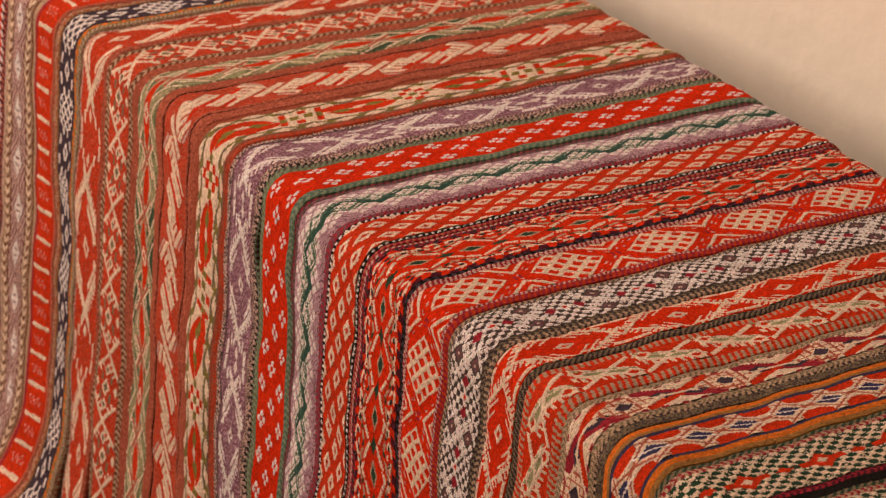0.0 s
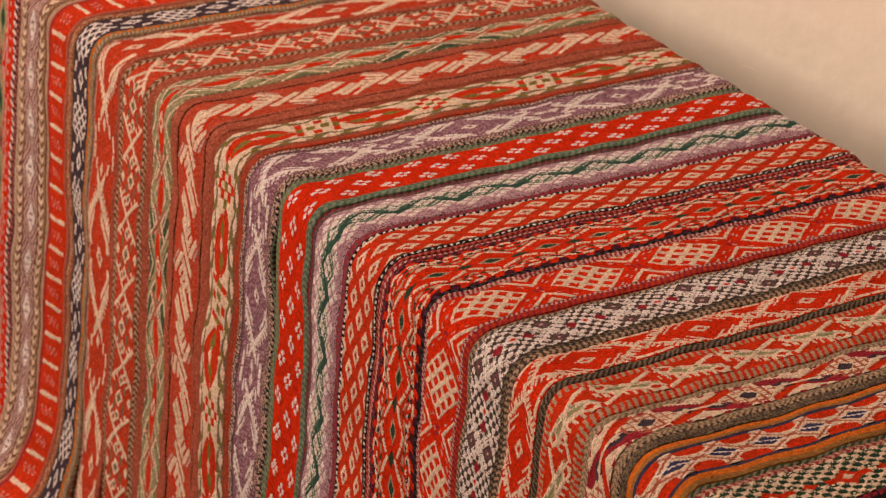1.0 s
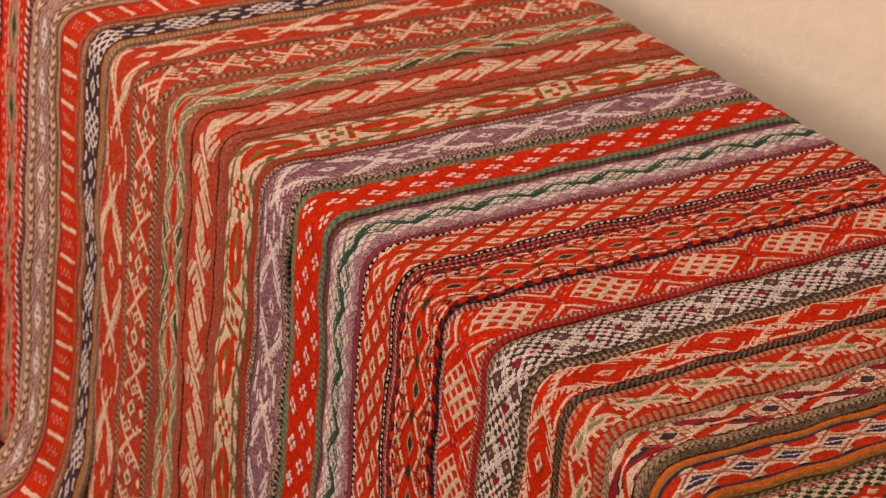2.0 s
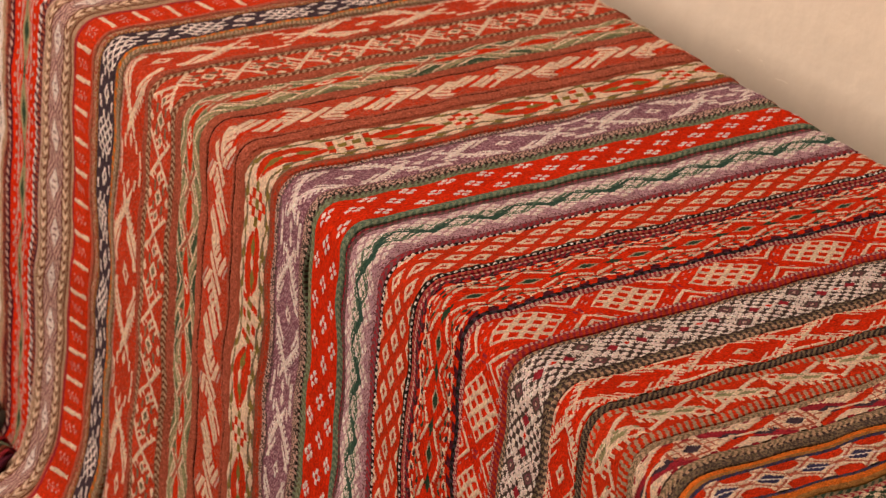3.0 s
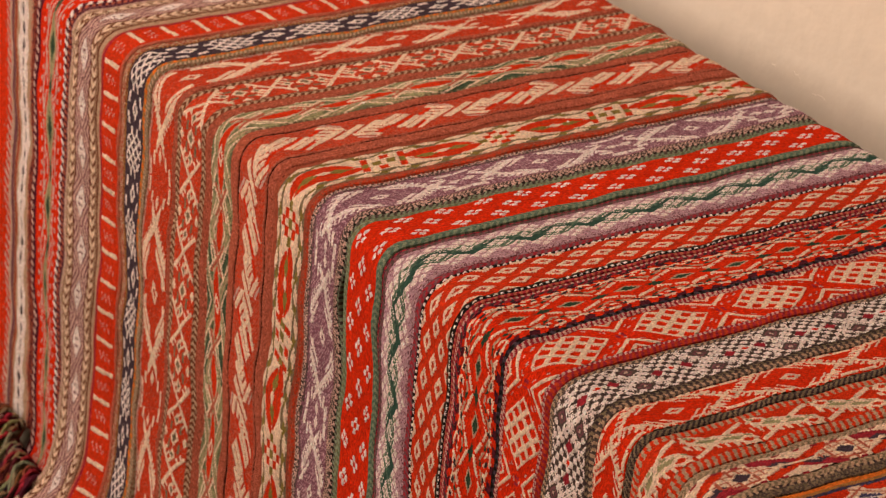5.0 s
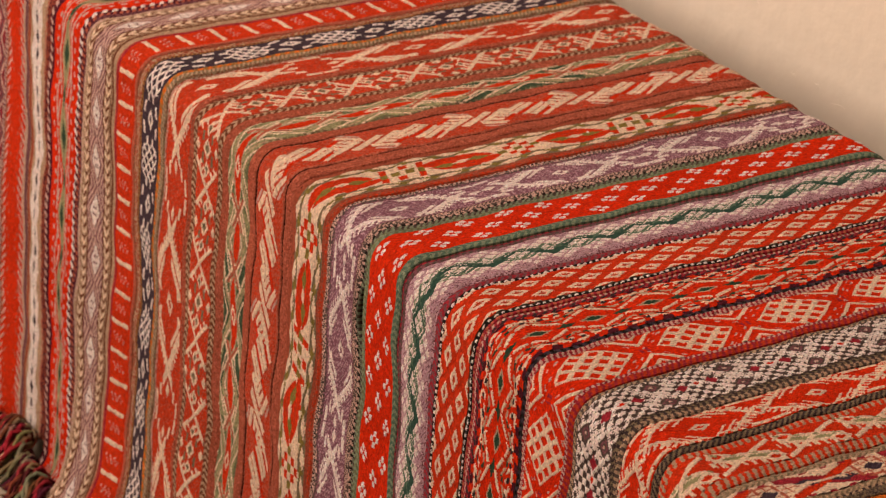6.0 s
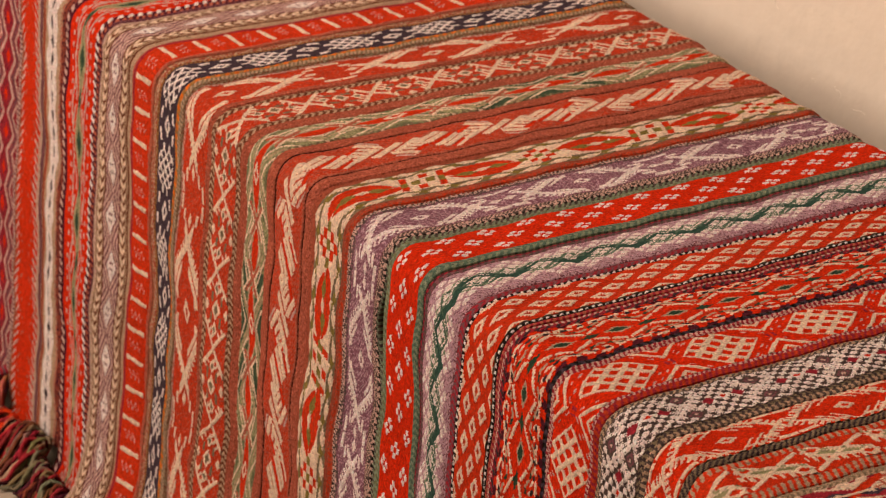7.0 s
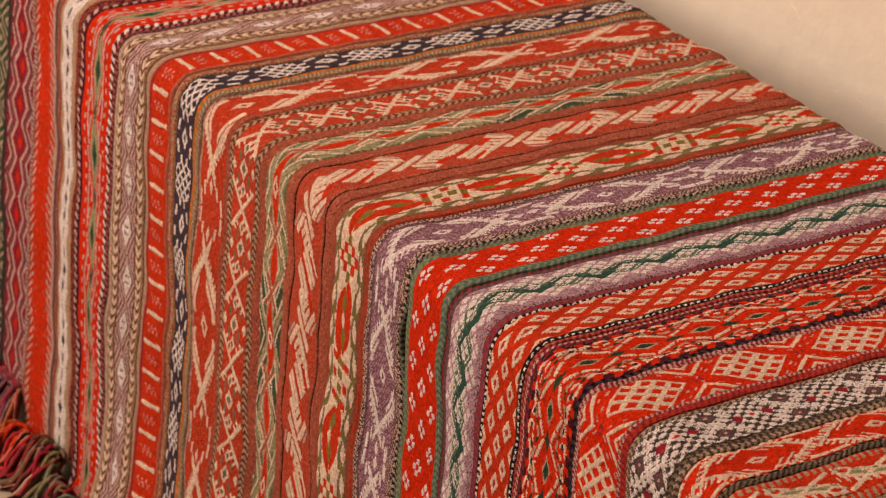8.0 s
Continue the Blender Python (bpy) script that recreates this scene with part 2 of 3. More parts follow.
def p_crosses(u, v):
    """Long-armed crosses with combs of teeth, and hollow diamonds with khaki hearts between them, all on two slants."""
    v = np.where(v < 0, v * 0.82, v)
    c = flecked(flecked(cloth(u, "brick"), u, v, "red", 0.5), u + 3.1, v + 1.7, "rose", 1.1)
    t, h = signed(v, 58.5, -80), signed(v, 58.5, -50.75)
    inside = np.abs(u) < 19
    # hollow diamonds in step with the crosses
    for at, ru, rv in ((0.0, 6.6, 8.0), (15.0, 4.8, 6.0)):
        g = diamond(u, np.abs(t) - at, ru, rv)
        put(c, g < 1.0, "cream")
        put(c, g < 0.52, "khaki")
    put(c, (np.abs(np.abs(u) - 7.5) < 1.6) & (np.abs(t) < 12) & (np.abs(t) > 4), "khaki")
    p, q = u + 1.05 * h, u - 1.05 * h
    put(c, inside & (np.abs(p) < 2.7) & (np.abs(q) < 40), "cream")
    put(c, inside & (np.abs(q) < 2.5) & (np.abs(p) < 34), "cream")
    for at in (12.5, 20.5, 28.5):
        put(c, inside & (np.abs(np.abs(q) - at) < 1.9) & (p * np.sign(q) < 0) & (p * np.sign(q) > -11), "cream")
        put(c, inside & (np.abs(np.abs(p) - at) < 1.7) & (q * np.sign(p) < 0) & (q * np.sign(p) > -8) & (at > 13), "cream")
    return put(c, inside & (diamond(np.abs(u) - 15.5, t, 3.6, 5.0) < 1.0), "cream")


def p_keys(u, v):
    """Crosses with combs turned half round, and long slanting cream bars between them, all on two slants, on mottled red."""
    c = flecked(cloth(u, "brick"), u, v, "rose", 0.5)
    u = 0.82 * u
    t, h = signed(v, 99, 77), signed(v, 99, 126.5)
    inside = np.abs(u) < 18.0
    # bars between the crosses
    p, q = u + 0.48 * h, u - 0.48 * h
    for at, half, yarn in ((-14.6, 1.2, "rose"), (-10.9, 2.2, "cream"), (-5.6, 2.2, "cream"), (-1.2, 1.3, "scarlet"), (3.2, 2.2, "cream"), (8.4, 2.2, "cream"), (12.6, 1.2, "scarlet"), (16.0, 1.6, "cream")):
        put(c, inside & (np.abs(p - at) < half) & (np.abs(q) < 13.0), yarn)
    # the cross and its two combs
    p, q = np.where(t < 0, -1, 1) * (u + 0.48 * t), np.where(t < 0, -1, 1) * (u - 0.48 * t)
    near = inside & (np.abs(t) < 33)
    put(c, near & (np.abs(q - 11.0) < 1.2) & (p > -2) & (p < 26), "pink")
    put(c, near & (np.abs(p - 20.5) < 1.4) & (q < 8) & (q > -16), "scarlet")
    put(c, near & (np.abs(p) < 2.6) & (np.abs(q) < 15), "cream")
    put(c, near & (np.abs(q - 5.6) < 2.5) & (p > -8) & (p < 24), "cream")
    put(c, near & (np.abs(p - 7.4) < 2.4) & (q < 2) & (q > -23), "cream")
    for tooth in (-20.8, -14.4, -8.0, -1.6):
        put(c, near & (np.abs(q - tooth) < 2.1) & (p > 6) & (p < 18), "cream")
    return c


def p_navy_stars(u, v):
    """Long hollow diamonds on plain navy by turns with clusters of small white lozenges."""
    c = flecked(cloth(u, "navy"), u, v, "slate")
    d, h = tri(v, 81.5, 41), signed(v, 81.5, 0.25)
    w = np.abs(u)
    p, q = diag(u, h, 9.5, 12.5)
    net = np.minimum(np.abs(p - np.round(p)), np.abs(q - np.round(q)))
    put(c, (net < 0.15) & (np.abs(h) < 20 - 0.5 * w) & (w < 13.5), "white")
    put(c, (np.abs(w - 4.6) < 1.5) & (np.abs(np.abs(h) - 20) < 4), "white")
    g = diamond(u, d, 5.4, 11.0)
    put(c, (g > 0.42) & (g < 1.0), "white")
    return put(c, (np.abs(w - 11.6 + 0.2 * (d - 8)) < 1.6) & (np.abs(d - 10) < 5.5), "white")


def p_lattice_diamonds(u, v):
    """Big cream lattices on scarlet, with chevrons between."""
    v = np.where(v < 0, v * 1.07, v)
    c = cloth(u, "scarlet")
    t = signed(v, 81.5, 27)
    h = signed(v, 81.5, 27 + 40.75)
    p, q = diag(u, t, 27, 31)
    lat = (np.abs(p) < 1.0) & (np.abs(q) < 1.0) & (np.abs(u) < 22)
    fp, fq = np.abs((p * 2.0 + 0.5) % 1 - 0.5), np.abs((q * 2.0 + 0.5) % 1 - 0.5)
    put(c, lat, "cream")
    put(c, lat & (fp > 0.20) & (fq > 0.20), "scarlet")
    e = (26 - np.abs(u)) / 20 + np.abs(h) / 24
    put(c, (e > 0.80) & (e < 0.99), "cream")
    put(c, (e > 0.34) & (e < 0.50), "cream")
    put(c, (np.abs(e - 1.18) < 0.035) & ((v // 3.2) % 3 < 1), "pink")
    put(c, (np.abs(np.abs(p) - 1.22) < 0.04) & (np.abs(q) < 0.7) & ((u // 3) % 3 < 1), "pink")
    return put(c, (np.abs(u) < 2.2) & (np.abs(np.abs(h) - 2.5) < 1.0), "crimson")


def quincunx(u, v, width, period, phase):
    """Distances to the nearest point of a staggered grid."""
    col = np.round(u / width)
    return u - col * width, signed(v - (col % 2) * period / 2, period, phase)


def p_chained_eyes(u, v):
    """Long hollow cream diamonds, staggered in three columns."""
    c = flecked(cloth(u, "red"), u, v, "brick", 1.1)
    a, t = quincunx(u, v, 9.4, 30.0, 8)
    d = diamond(a, t, 5.1, 9.8)
    put(c, d < 1.0, "cream")
    return put(c, d < 0.40, "brick")


def p_petals(u, v):
    """Staggered blossoms of four white petals."""
    c = flecked(cloth(u, "scarlet"), u, v, "red")
    a, t = quincunx(u, v, 12.2, 34.0, 15)
    p, q = diag(a, t, 5.6, 9.2)
    for pc, qc in ((0.55, 0.55), (-0.55, -0.55), (0.55, -0.55), (-0.55, 0.55)):
        put(c, ((p - pc) / 0.44) ** 2 + ((q - qc) / 0.44) ** 2 < 1.0, "white")
    return c


def p_lilac_zigzag(u, v):
    """White lozenges in a fine green net, linked down the middle by teal patches, with lilac edges."""
    c = flecked(cloth(u, "lilac"), u, v, "plum", 1.1)
    t = signed(v, 51, -30)
    d, w = np.abs(t), np.abs(u)
    field = w < 15.5 + 2.5 * np.cos(v * 2 * math.pi / 25.5)
    put(c, field, "white")
    p, q = diag(u, t, 8.2, 12.75)
    net = np.minimum(np.abs(p - np.round(p)), np.abs(q - np.round(q)))
    put(c, field & (net < 0.085), "moss")
    put(c, field & (net < 0.13) & (w > 9), "lilac")
    mid = diamond(u, t, 9.6, 19.0)
    put(c, (mid > 0.95) & (mid < 1.2) & (w < 9), "jade")
    h = signed(v, 51, -4.5)
    path = (tri(v, 51, 21.0) / 25.5 - 0.5) * 13.0
    put(c, np.abs(u - path) < np.where(np.abs(h) < 15, 3.3, 1.7), "teal")
    return put(c, (np.abs(u + path) < 1.3) & (((v + u) / 8.5) % 1 < 0.7), "jade")


def p_fine_zigzag(u, v):
    """A spine of tan and green spots between cream zigzag lines, on plain scarlet."""
    c = flecked(cloth(u, "scarlet"), u, v, "red")
    d = tri(v, 46, -96)
    e = 23 - d
    w = np.abs(u)
    wave = 10.0 * d / 23.0
    dash = ((v + 0.6 * w) / 15.0) % 1
    put(c, (np.abs(w - 4.2 - wave) < 1.5) & (dash < 0.84), "cream")
    put(c, (np.abs(w - 10.8 - 0.7 * wave) < 1.2) & (dash < 0.58), "tan")
    put(c, (np.abs(w - 10.8 - 0.7 * wave) < 1.2) & (dash > 0.70), "pine")
    put(c, (np.abs(w - 22.0 + 0.5 * wave) < 1.3) & (dash > 0.30), "cream")
    put(c, (np.abs(w - 16.0 - 0.35 * wave) < 1.1) & (((v - 0.9 * w) / 9.0) % 1 < 0.55), "cream")
    put(c, (np.abs(w - 18.6 + 0.2 * wave) < 1.1) & (((v - 0.9 * w) / 13.0) % 1 < 0.4), "slate")
    put(c, (np.abs(w - 7.4 - 0.9 * wave) < 0.9) & (((v + 1.2 * w) / 10.0) % 1 < 0.45), "brick")
    put(c, (w > 23.0 - 0.25 * wave) & (dash < 0.55), "wine")
    put(c, diamond(u, e, 4.4, 12.0) < 1.0, "tan")
    put(c, diamond(u, e - 1.0, 2.7, 6.6) < 1.0, "pine")
    return put(c, diamond(u, d, 2.9, 9.0) < 1.0, "pine")


def p_star_lattice(u, v):
    """Small white crosses on grey with red and violet eyes."""
    c = cloth(u, "grey")
    t, h = signed(v, 58, 13), signed(v, 58, 42)
    p, q = diag(u, t, 8.0, 9.67)
    fp, fq = np.abs(p % 1 - 0.5), np.abs(q % 1 - 0.5)
    put(c, (np.minimum(fp, fq) < 0.20) & (np.maximum(fp, fq) < 0.41), "white")
    put(c, (fp > 0.38) & (fq > 0.38), "slate")
    wide = diamond(np.abs(u) - 11, h, 7.6, 9.6)
    put(c, wide < 0.9, "grey")
    put(c, (wide > 0.36) & (wide < 0.60), "mauve")
    put(c, wide < 0.22, "pink")
    put(c, (np.abs(np.abs(u) - 0.82 * np.abs(h)) < 1.5) & (np.abs(h) < 16), "white")
    mid = diamond(u, t, 4.4, 5.6)
    put(c, mid < 1.0, "white")
    put(c, mid < 0.5, "scarlet")
    x = diamond(u, np.abs(t) - 12, 4.4, 5.6)
    put(c, x < 0.95, "crimson")
    return put(c, (np.abs(u) > 20), "grey")


def p_sage_flames(u, v):
    """Long red lenses, one in two with a hollow eye, between steep slanting sage and cream bands."""
    t = signed(v, 137, -21)
    h = signed(v, 137, 47.5)
    d, e, w = np.abs(t), np.abs(h), np.abs(u)
    c = flecked(cloth(u, "sage"), u, v, "leaf", 1.0)
    f = 2.6 * w - d
    put(c, (d < 38) & (w > 4.5) & ((f % 46) > 34), "leaf")
    put(c, (np.abs(signed(v, 411, -168)) < 62) & (w > 6.0) & ((f % 46) > 18) & ((f % 46) < 42), "green")
    put(c, (np.abs(f % 46 - 12) < 1.8), "tan")
    put(c, ((f % 23) < 5.0), "cream")
    long = 5.4 * np.clip(1 - (d / 36.0) ** 2.2, 0, 1)
    short = 5.0 * np.clip(1 - (e / 21.0) ** 2.6, 0, 1)
    body = np.maximum(long, short)
    put(c, (w < body + 1.6) & (body > 0.3), "tan")
    put(c, w < body, "red")
    link = np.minimum(np.abs(d - 42), np.abs(e - 26.5))
    put(c, (np.abs(w - 0.55 * link) < 1.5) & (link < 15), "rose")
    put(c, (np.abs(w - 3.2 - 0.55 * link) < 1.3) & (link < 15), "cream")
    g = diamond(u, t, 5.0, 11.0)
    put(c, (g > 0.48) & (g < 1.0), "cream")
    return put(c, (w > 16.5) & ((v // 3) % 2 < 1), "khaki")


def p_almonds(u, v):
    """Split red almonds with olive hearts between barred and checked cream blocks, edged by rows of cream leaves."""
    c = cloth(u, "cream")
    b = signed(v, 207, 72)
    k = signed(v, 207, 175.5)
    a = signed(v, 103.5, 123.7)
    w = np.abs(u)
    # an almond: two red lobes, one a little ahead of the other
    lead = np.abs(a - 3.5 * np.sign(u))
    lobe = (w < 12.8 * np.clip(1 - (lead / 34.0) ** 2.4, 0, 1)) & (w > 0.10 * (lead - 22))
    put(c, lobe, "red")
    put(c, diamond(u, np.abs(a) - 13, 4.0, 12.5) < 1.0, "olive")
    put(c, diamond(u, a, 3.0, 8.5) < 1.0, "cream")
    put(c, (np.abs(w - 6.5) < 1.0) & (np.abs(a) < 9), "brick")
    # barred block
    bar = b + 0.35 * u
    put(c, (np.abs(np.abs(bar) - 16.5) < 3.0) & (w < 11.5), "red")
    put(c, (np.abs(np.abs(bar) - 16.5) < 3.0) & (w < 3.6), "olive")
    for su, sv, yarn in ((-8.8, 4.6, "red"), (0.0, 6.6, "olive"), (0.0, -6.6, "olive"), (8.8, -4.6, "red")):
        put(c, (np.abs(u - su) < 3.2) & (np.abs(b - sv + 0.35 * (u - su)) < 4.0), yarn)
    # checked block
    for i, j, yarn in ((0, 0, "olive"), (-1, 1, "red"), (1, 1, "red"), (-1, -1, "red"), (1, -1, "red"), (0, 2, "olive"), (0, -2, "olive"), (2, 0, "red"), (-2, 0, "red")):
        put(c, (np.abs(u - 5.4 * i) < 2.7) & (np.abs(k - 7.6 * j) < 4.0), yarn)
    # rows of leaves along both edges
    put(c, w > 12.6, "khaki")
    put(c, w > 21.5, "russet")
    g = signed(v + 9 * np.sign(u), 27.0, 3)
    put(c, diamond(w - 16.4 + 0.05 * g, np.abs(g) - 13.5, 3.0, 9.0) < 1.0, "olive")
    put(c, diamond(w - 18.6 + 0.06 * g, g, 3.2, 11.5) < 1.0, "cream")
    return put(c, diamond(w - 13.6, g - 12, 2.2, 7.5) < 1.0, "cream")


def p_slashes(u, v):
    """Cream slashes with rows of small zigzag stitches between."""
    c = flecked(cloth(u, "red"), u, v, "brick", 1.3)
    t = signed(v - 0.06 * u, 31.0, -46)
    put(c, (np.abs(t) < 2.3) & (np.abs(u) < 14.0), "cream")
    m = np.abs(t) - 15.5
    z = (np.abs(((u + 60) / 6.4) % 1 - 0.5) - 0.25) * 18.0
    return put(c, (np.abs(m - z * np.sign(t)) < 0.9) & (np.abs(u) < 9.5), "pink")


def p_pink_chain(u, v):
    """A chain of white diamonds in mauve chevrons, with columns of arrowheads on either side."""
    c = cloth(u, "pink")
    w = np.abs(u)
    d = tri(v, 49, -123)
    put(c, w < 12.5, "mauve")
    f = w * 1.25 + d * 0.62
    put(c, (w < 12.5) & (f % 6.0 < 3.5), "pink")
    g = diamond(u, d, 7.4, 17.0)
    put(c, (g < 1.15), "mauve")
    put(c, g < 1.0, "white")
    put(c, (diamond(w - 1.6, d - 3.6, 1.2, 2.4) < 1.0), "mauve")
    put(c, (np.abs(w - 13.2) < 0.9), "brown")
    m = np.abs(w - 18.8)
    k = ((v - 1.5 * m) / 10.7) % 1
    put(c, (m < 4.8), "tan")
    put(c, (m < 4.2) & (k < 0.46), "cream")
    put(c, (m < 3.4) & (k > 0.62) & (k < 0.98), "brown")
    put(c, (np.abs(w - 24.2) < 0.8), "brown")
    return put(c, w > 25.0, "tan")


def p_green_spine(u, v):
    """A chain of sage lozenges with dark green hearts, in pink zigzag lines on red."""
    c = flecked(cloth(u, "scarlet"), u, v, "red")
    w = np.abs(u)
    d = tri(v, 83, -42)
    e = 41.5 - d
    wave = 6.5 * d / 41.5
    put(c, w < 8.8 - wave, "tan")
    put(c, w < 6.6 - wave, "sage")
    put(c, diamond(u, d, 4.8, 17.0) < 1.0, "green")
    put(c, diamond(u, d, 2.4, 9.0) < 1.0, "pine")
    put(c, diamond(u, e, 3.2, 15.0) < 1.0, "green")
    put(c, (np.abs(w - 12.5 + wave) < 1.4) & ((v // 6) % 5 > 0), "pink")
    put(c, (np.abs(w - 9.0 - 0.8 * wave) < 1.3) & (d > 8), "pink")
    return put(c, (np.abs(w - 18.5) < 2.0) & (tri(v, 12, 3) < 2.6), "pink")


def p_dashes(u, v):
    c = cloth(u, "white")
    d = tri(v, 18.8, -348)
    w = np.abs(u)
    size = 0.80 + 0.35 * np.cos((v + 348) * 2 * math.pi / 75)
    put(c, diamond(u, d, 3.5 * size, 8.6) < 1, "grey")
    put(c, diamond(u, d, 2.4 * size, 7.0) < 1, "slate")
    put(c, diamond(u, d, 1.3 * size, 4.6) < 1, "navy")
    return put(c, w > 11.0 + 1.3 * np.cos(v / 5.2), "tan")


def p_flecked_red(u, v):
    """Plain red with faint pink slanting stitches, closer towards the edges."""
    c = flecked(cloth(u, "red"), u, v, "scarlet", 0.6)
    w = np.abs(u)
    f = w + tri(v, 88, -330) * 0.45
    put(c, (f % 11 < 2.6) & (((v + 0.8 * w) / 9.0) % 1 < 0.5) & (w > 5), "rose")
    return put(c, (w > 13) & (((v + 1.2 * w) / 10.0) % 1 < 0.42), "pink")


def p_crimson_dots(u, v):
    """Pink and red zigzags on crimson."""
    c = flecked(cloth(u, "crimson"), u, v, "wine", 0.9)
    w = np.abs(u)
    zig = tri(v, 40, 0) * 0.55
    put(c, np.abs(w - 4 - zig) < 2.0, "pink")
    put(c, np.abs(w - 10 - zig) < 1.8, "mauve")
    put(c, np.abs(w - 15 - zig) < 1.5, "pink")
    return put(c, diamond(u, tri(v, 40, 20), 4.0, 9.0) < 1.0, "scarlet")


def p_sage_checks(u, v):
    c = cloth(u, "green")
    k = np.abs(u) * 0.9 + tri(v, 44, 0)
    put(c, (k % 11) < 4, "tan")
    return put(c, (k % 22) > 18, "pine")


def p_barred_green(u, v):
    """Cream steps and leaf-green patches on red."""
    c = cloth(u, "red")
    t = signed(v, 50, 43)
    h = signed(v, 50, 18)
    w = np.abs(u)
    slant = u - 0.42 * t
    put(c, (np.abs(slant) < 6.2) & (np.abs(t) < 22), "cream")
    put(c, (np.abs(slant) < 2.2) & (np.abs(t) < 17), "sage")
    put(c, (np.abs(u + 0.5 * t) < 2.0) & (w < 15), "cream")
    e = diamond(u + 9 * np.sign(h + 0.01), np.abs(h) - 9, 5.6, 9.0)
    put(c, (e < 1.0), "cream")
    put(c, (e < 0.5), "red")
    put(c, (((v + 900) // 3.0) % 2 < 1) & (np.abs(slant - 9) < 2.6), "cream")
    return put(c, (np.abs(slant + 4.6) < 1.2) & ((v // 4) % 3 < 1), "sage")


def p_crimson_navy_x(u, v):
    c = cloth(u, "cream")
    t, h = signed(v, 78, 147), signed(v, 78, 105)
    d, w = np.abs(t), np.abs(u)
    put(c, (np.abs(u - t * 0.42) < 4.8) & (d < 30), "crimson")
    put(c, (np.abs(u + t * 0.42) < 3.2) & (d < 30), "red")
    put(c, diamond(u - 0.15 * t, np.abs(t) - 12, 4.6, 10.5) < 1.0, "navy")
    put(c, diamond(u - 0.15 * t, np.abs(t) - 12, 1.4, 3.4) < 1.0, "cream")
    put(c, (np.abs(u) < 0.9) & (d < 30), "cream")
    put(c, (diamond(u, h, 5.6, 7.6) < 1.0), "navy")
    ring = diamond(u, h, 5.6, 7.6)
    put(c, (ring > 1.25) & (ring < 2.9) & (((u + 90) / 5.2 % 1 < 0.34) | ((v + 900) / 6.4 % 1 < 0.30)), "rose")
    return put(c, (w > 11.5) & (((v + u) / 15) % 1 < 0.34), "crimson")


def p_orange_hexagons(u, v):
    c = cloth(u, "cream")
    t, h = signed(v, 34, 12), signed(v, 34, 29)
    w = np.abs(u)
    put(c, (np.abs(np.abs(diag(u, t, 10.5, 17)[0]) - 0.95) < 0.09) | (np.abs(np.abs(diag(u, t, 10.5, 17)[1]) - 0.95) < 0.09), "rose")
    hexa = (np.abs(w - 11.5) < 5.2) & (np.abs(h) < 11) & (np.abs(w - 11.5) + np.abs(h) * 0.45 < 7.6)
    put(c, hexa, "red")
    put(c, (diamond(u, t, 5.6, 11.0) < 1.0), "blue")
    put(c, (np.abs(u - 0.3 * t) < 0.7) & (np.abs(t) < 13), "white")
    return put(c, (np.abs(u) < 0.6) & (np.abs(h) < 7), "rose")


def p_green_stars(u, v):
    c = cloth(u, "cream")
    p, q = diag(u, v, 8.8, 11.5)
    fp, fq = np.abs(p % 1 - 0.5), np.abs(q % 1 - 0.5)
    kind = (np.floor(p) * 2 + np.floor(q)) % 5
    put(c, (np.minimum(fp, fq) < 0.20) & (np.maximum(fp, fq) < 0.42), "pine")
    put(c, (fp < 0.34) & (fq < 0.34) & (kind == 0), "pine")
    put(c, (fp < 0.12) & (fq < 0.12) & (kind == 2), "cream")
    t = signed(v, 56, 95)
    put(c, diamond(u, t, 9.0, 12) < 1.0, "red")
    put(c, (np.abs(u) < 2.6) & (np.abs(t) < 17), "red")
    put(c, diamond(u, t, 3.4, 4.5) < 1.0, "cream")
    return put(c, diamond(u, signed(v, 56, 67), 4.0, 6) < 1.0, "red")


# ---- the sashes ----
FRONT = radians(90 - TILT_SIDE)


def profile(s, yf, yb, rf, z0):
    """Course of a sash over the bench: place (y, z) and normal at each distance s (metres, in rising order) from the front edge's middle."""
    rb = 0.02
    half = R * FRONT / 2
    side = (H - z0 - (R + rf) * (1 - math.cos(FRONT))) / math.sin(FRONT)
    y_top = yf + R * math.sin(FRONT)
    flat = yb - rb - y_top
    phi = np.interp(s, [-(half + side + rf * FRONT), -(half + side), -half, half, half + flat, half + flat + rb * 1.5], [0, FRONT, FRONT, 0, 0, -1.5])
    mid = (phi[1:] + phi[:-1]) / 2
    ds = np.diff(s)
    y = np.concatenate([[0], np.cumsum(np.cos(mid) * ds)])
    z = np.concatenate([[0], np.cumsum(np.sin(mid) * ds)])
    k = np.searchsorted(s, half)
    f = (half - s[k - 1]) / (s[k] - s[k - 1])
    y += y_top - (y[k - 1] + f * (y[k] - y[k - 1]))
    z += H - (z[k - 1] + f * (z[k] - z[k - 1]))
    return y, z, -np.sin(phi), np.cos(phi), half + side + rf * FRONT, half + flat


def drift(x, s):
    """Sideways wander of the cloth, shared by neighbouring sashes."""
    low = np.clip(-s / 0.12, 0.25, 1.0)
    return low * (0.0026 * np.sin(31 * s + 9 * x) + 0.0017 * np.sin(67 * s - 14 * x + 1.7)) + 0.0007 * np.sin(120 * s + 33 * x)


def swell(x, s):
    """Soft folds and dents."""
    low = np.clip((-s - 0.02) / 0.15, 0.0, 1.0)
    return 0.0008 * np.sin(23 * x + 17 * s) * np.sin(29 * s + 11 * x) + low * (0.0030 * np.sin(27 * x + 3 * s + 0.6) + 0.0014 * np.sin(71 * x - 8 * s)) + 0.0004 * np.sin(95 * s + 140 * x)


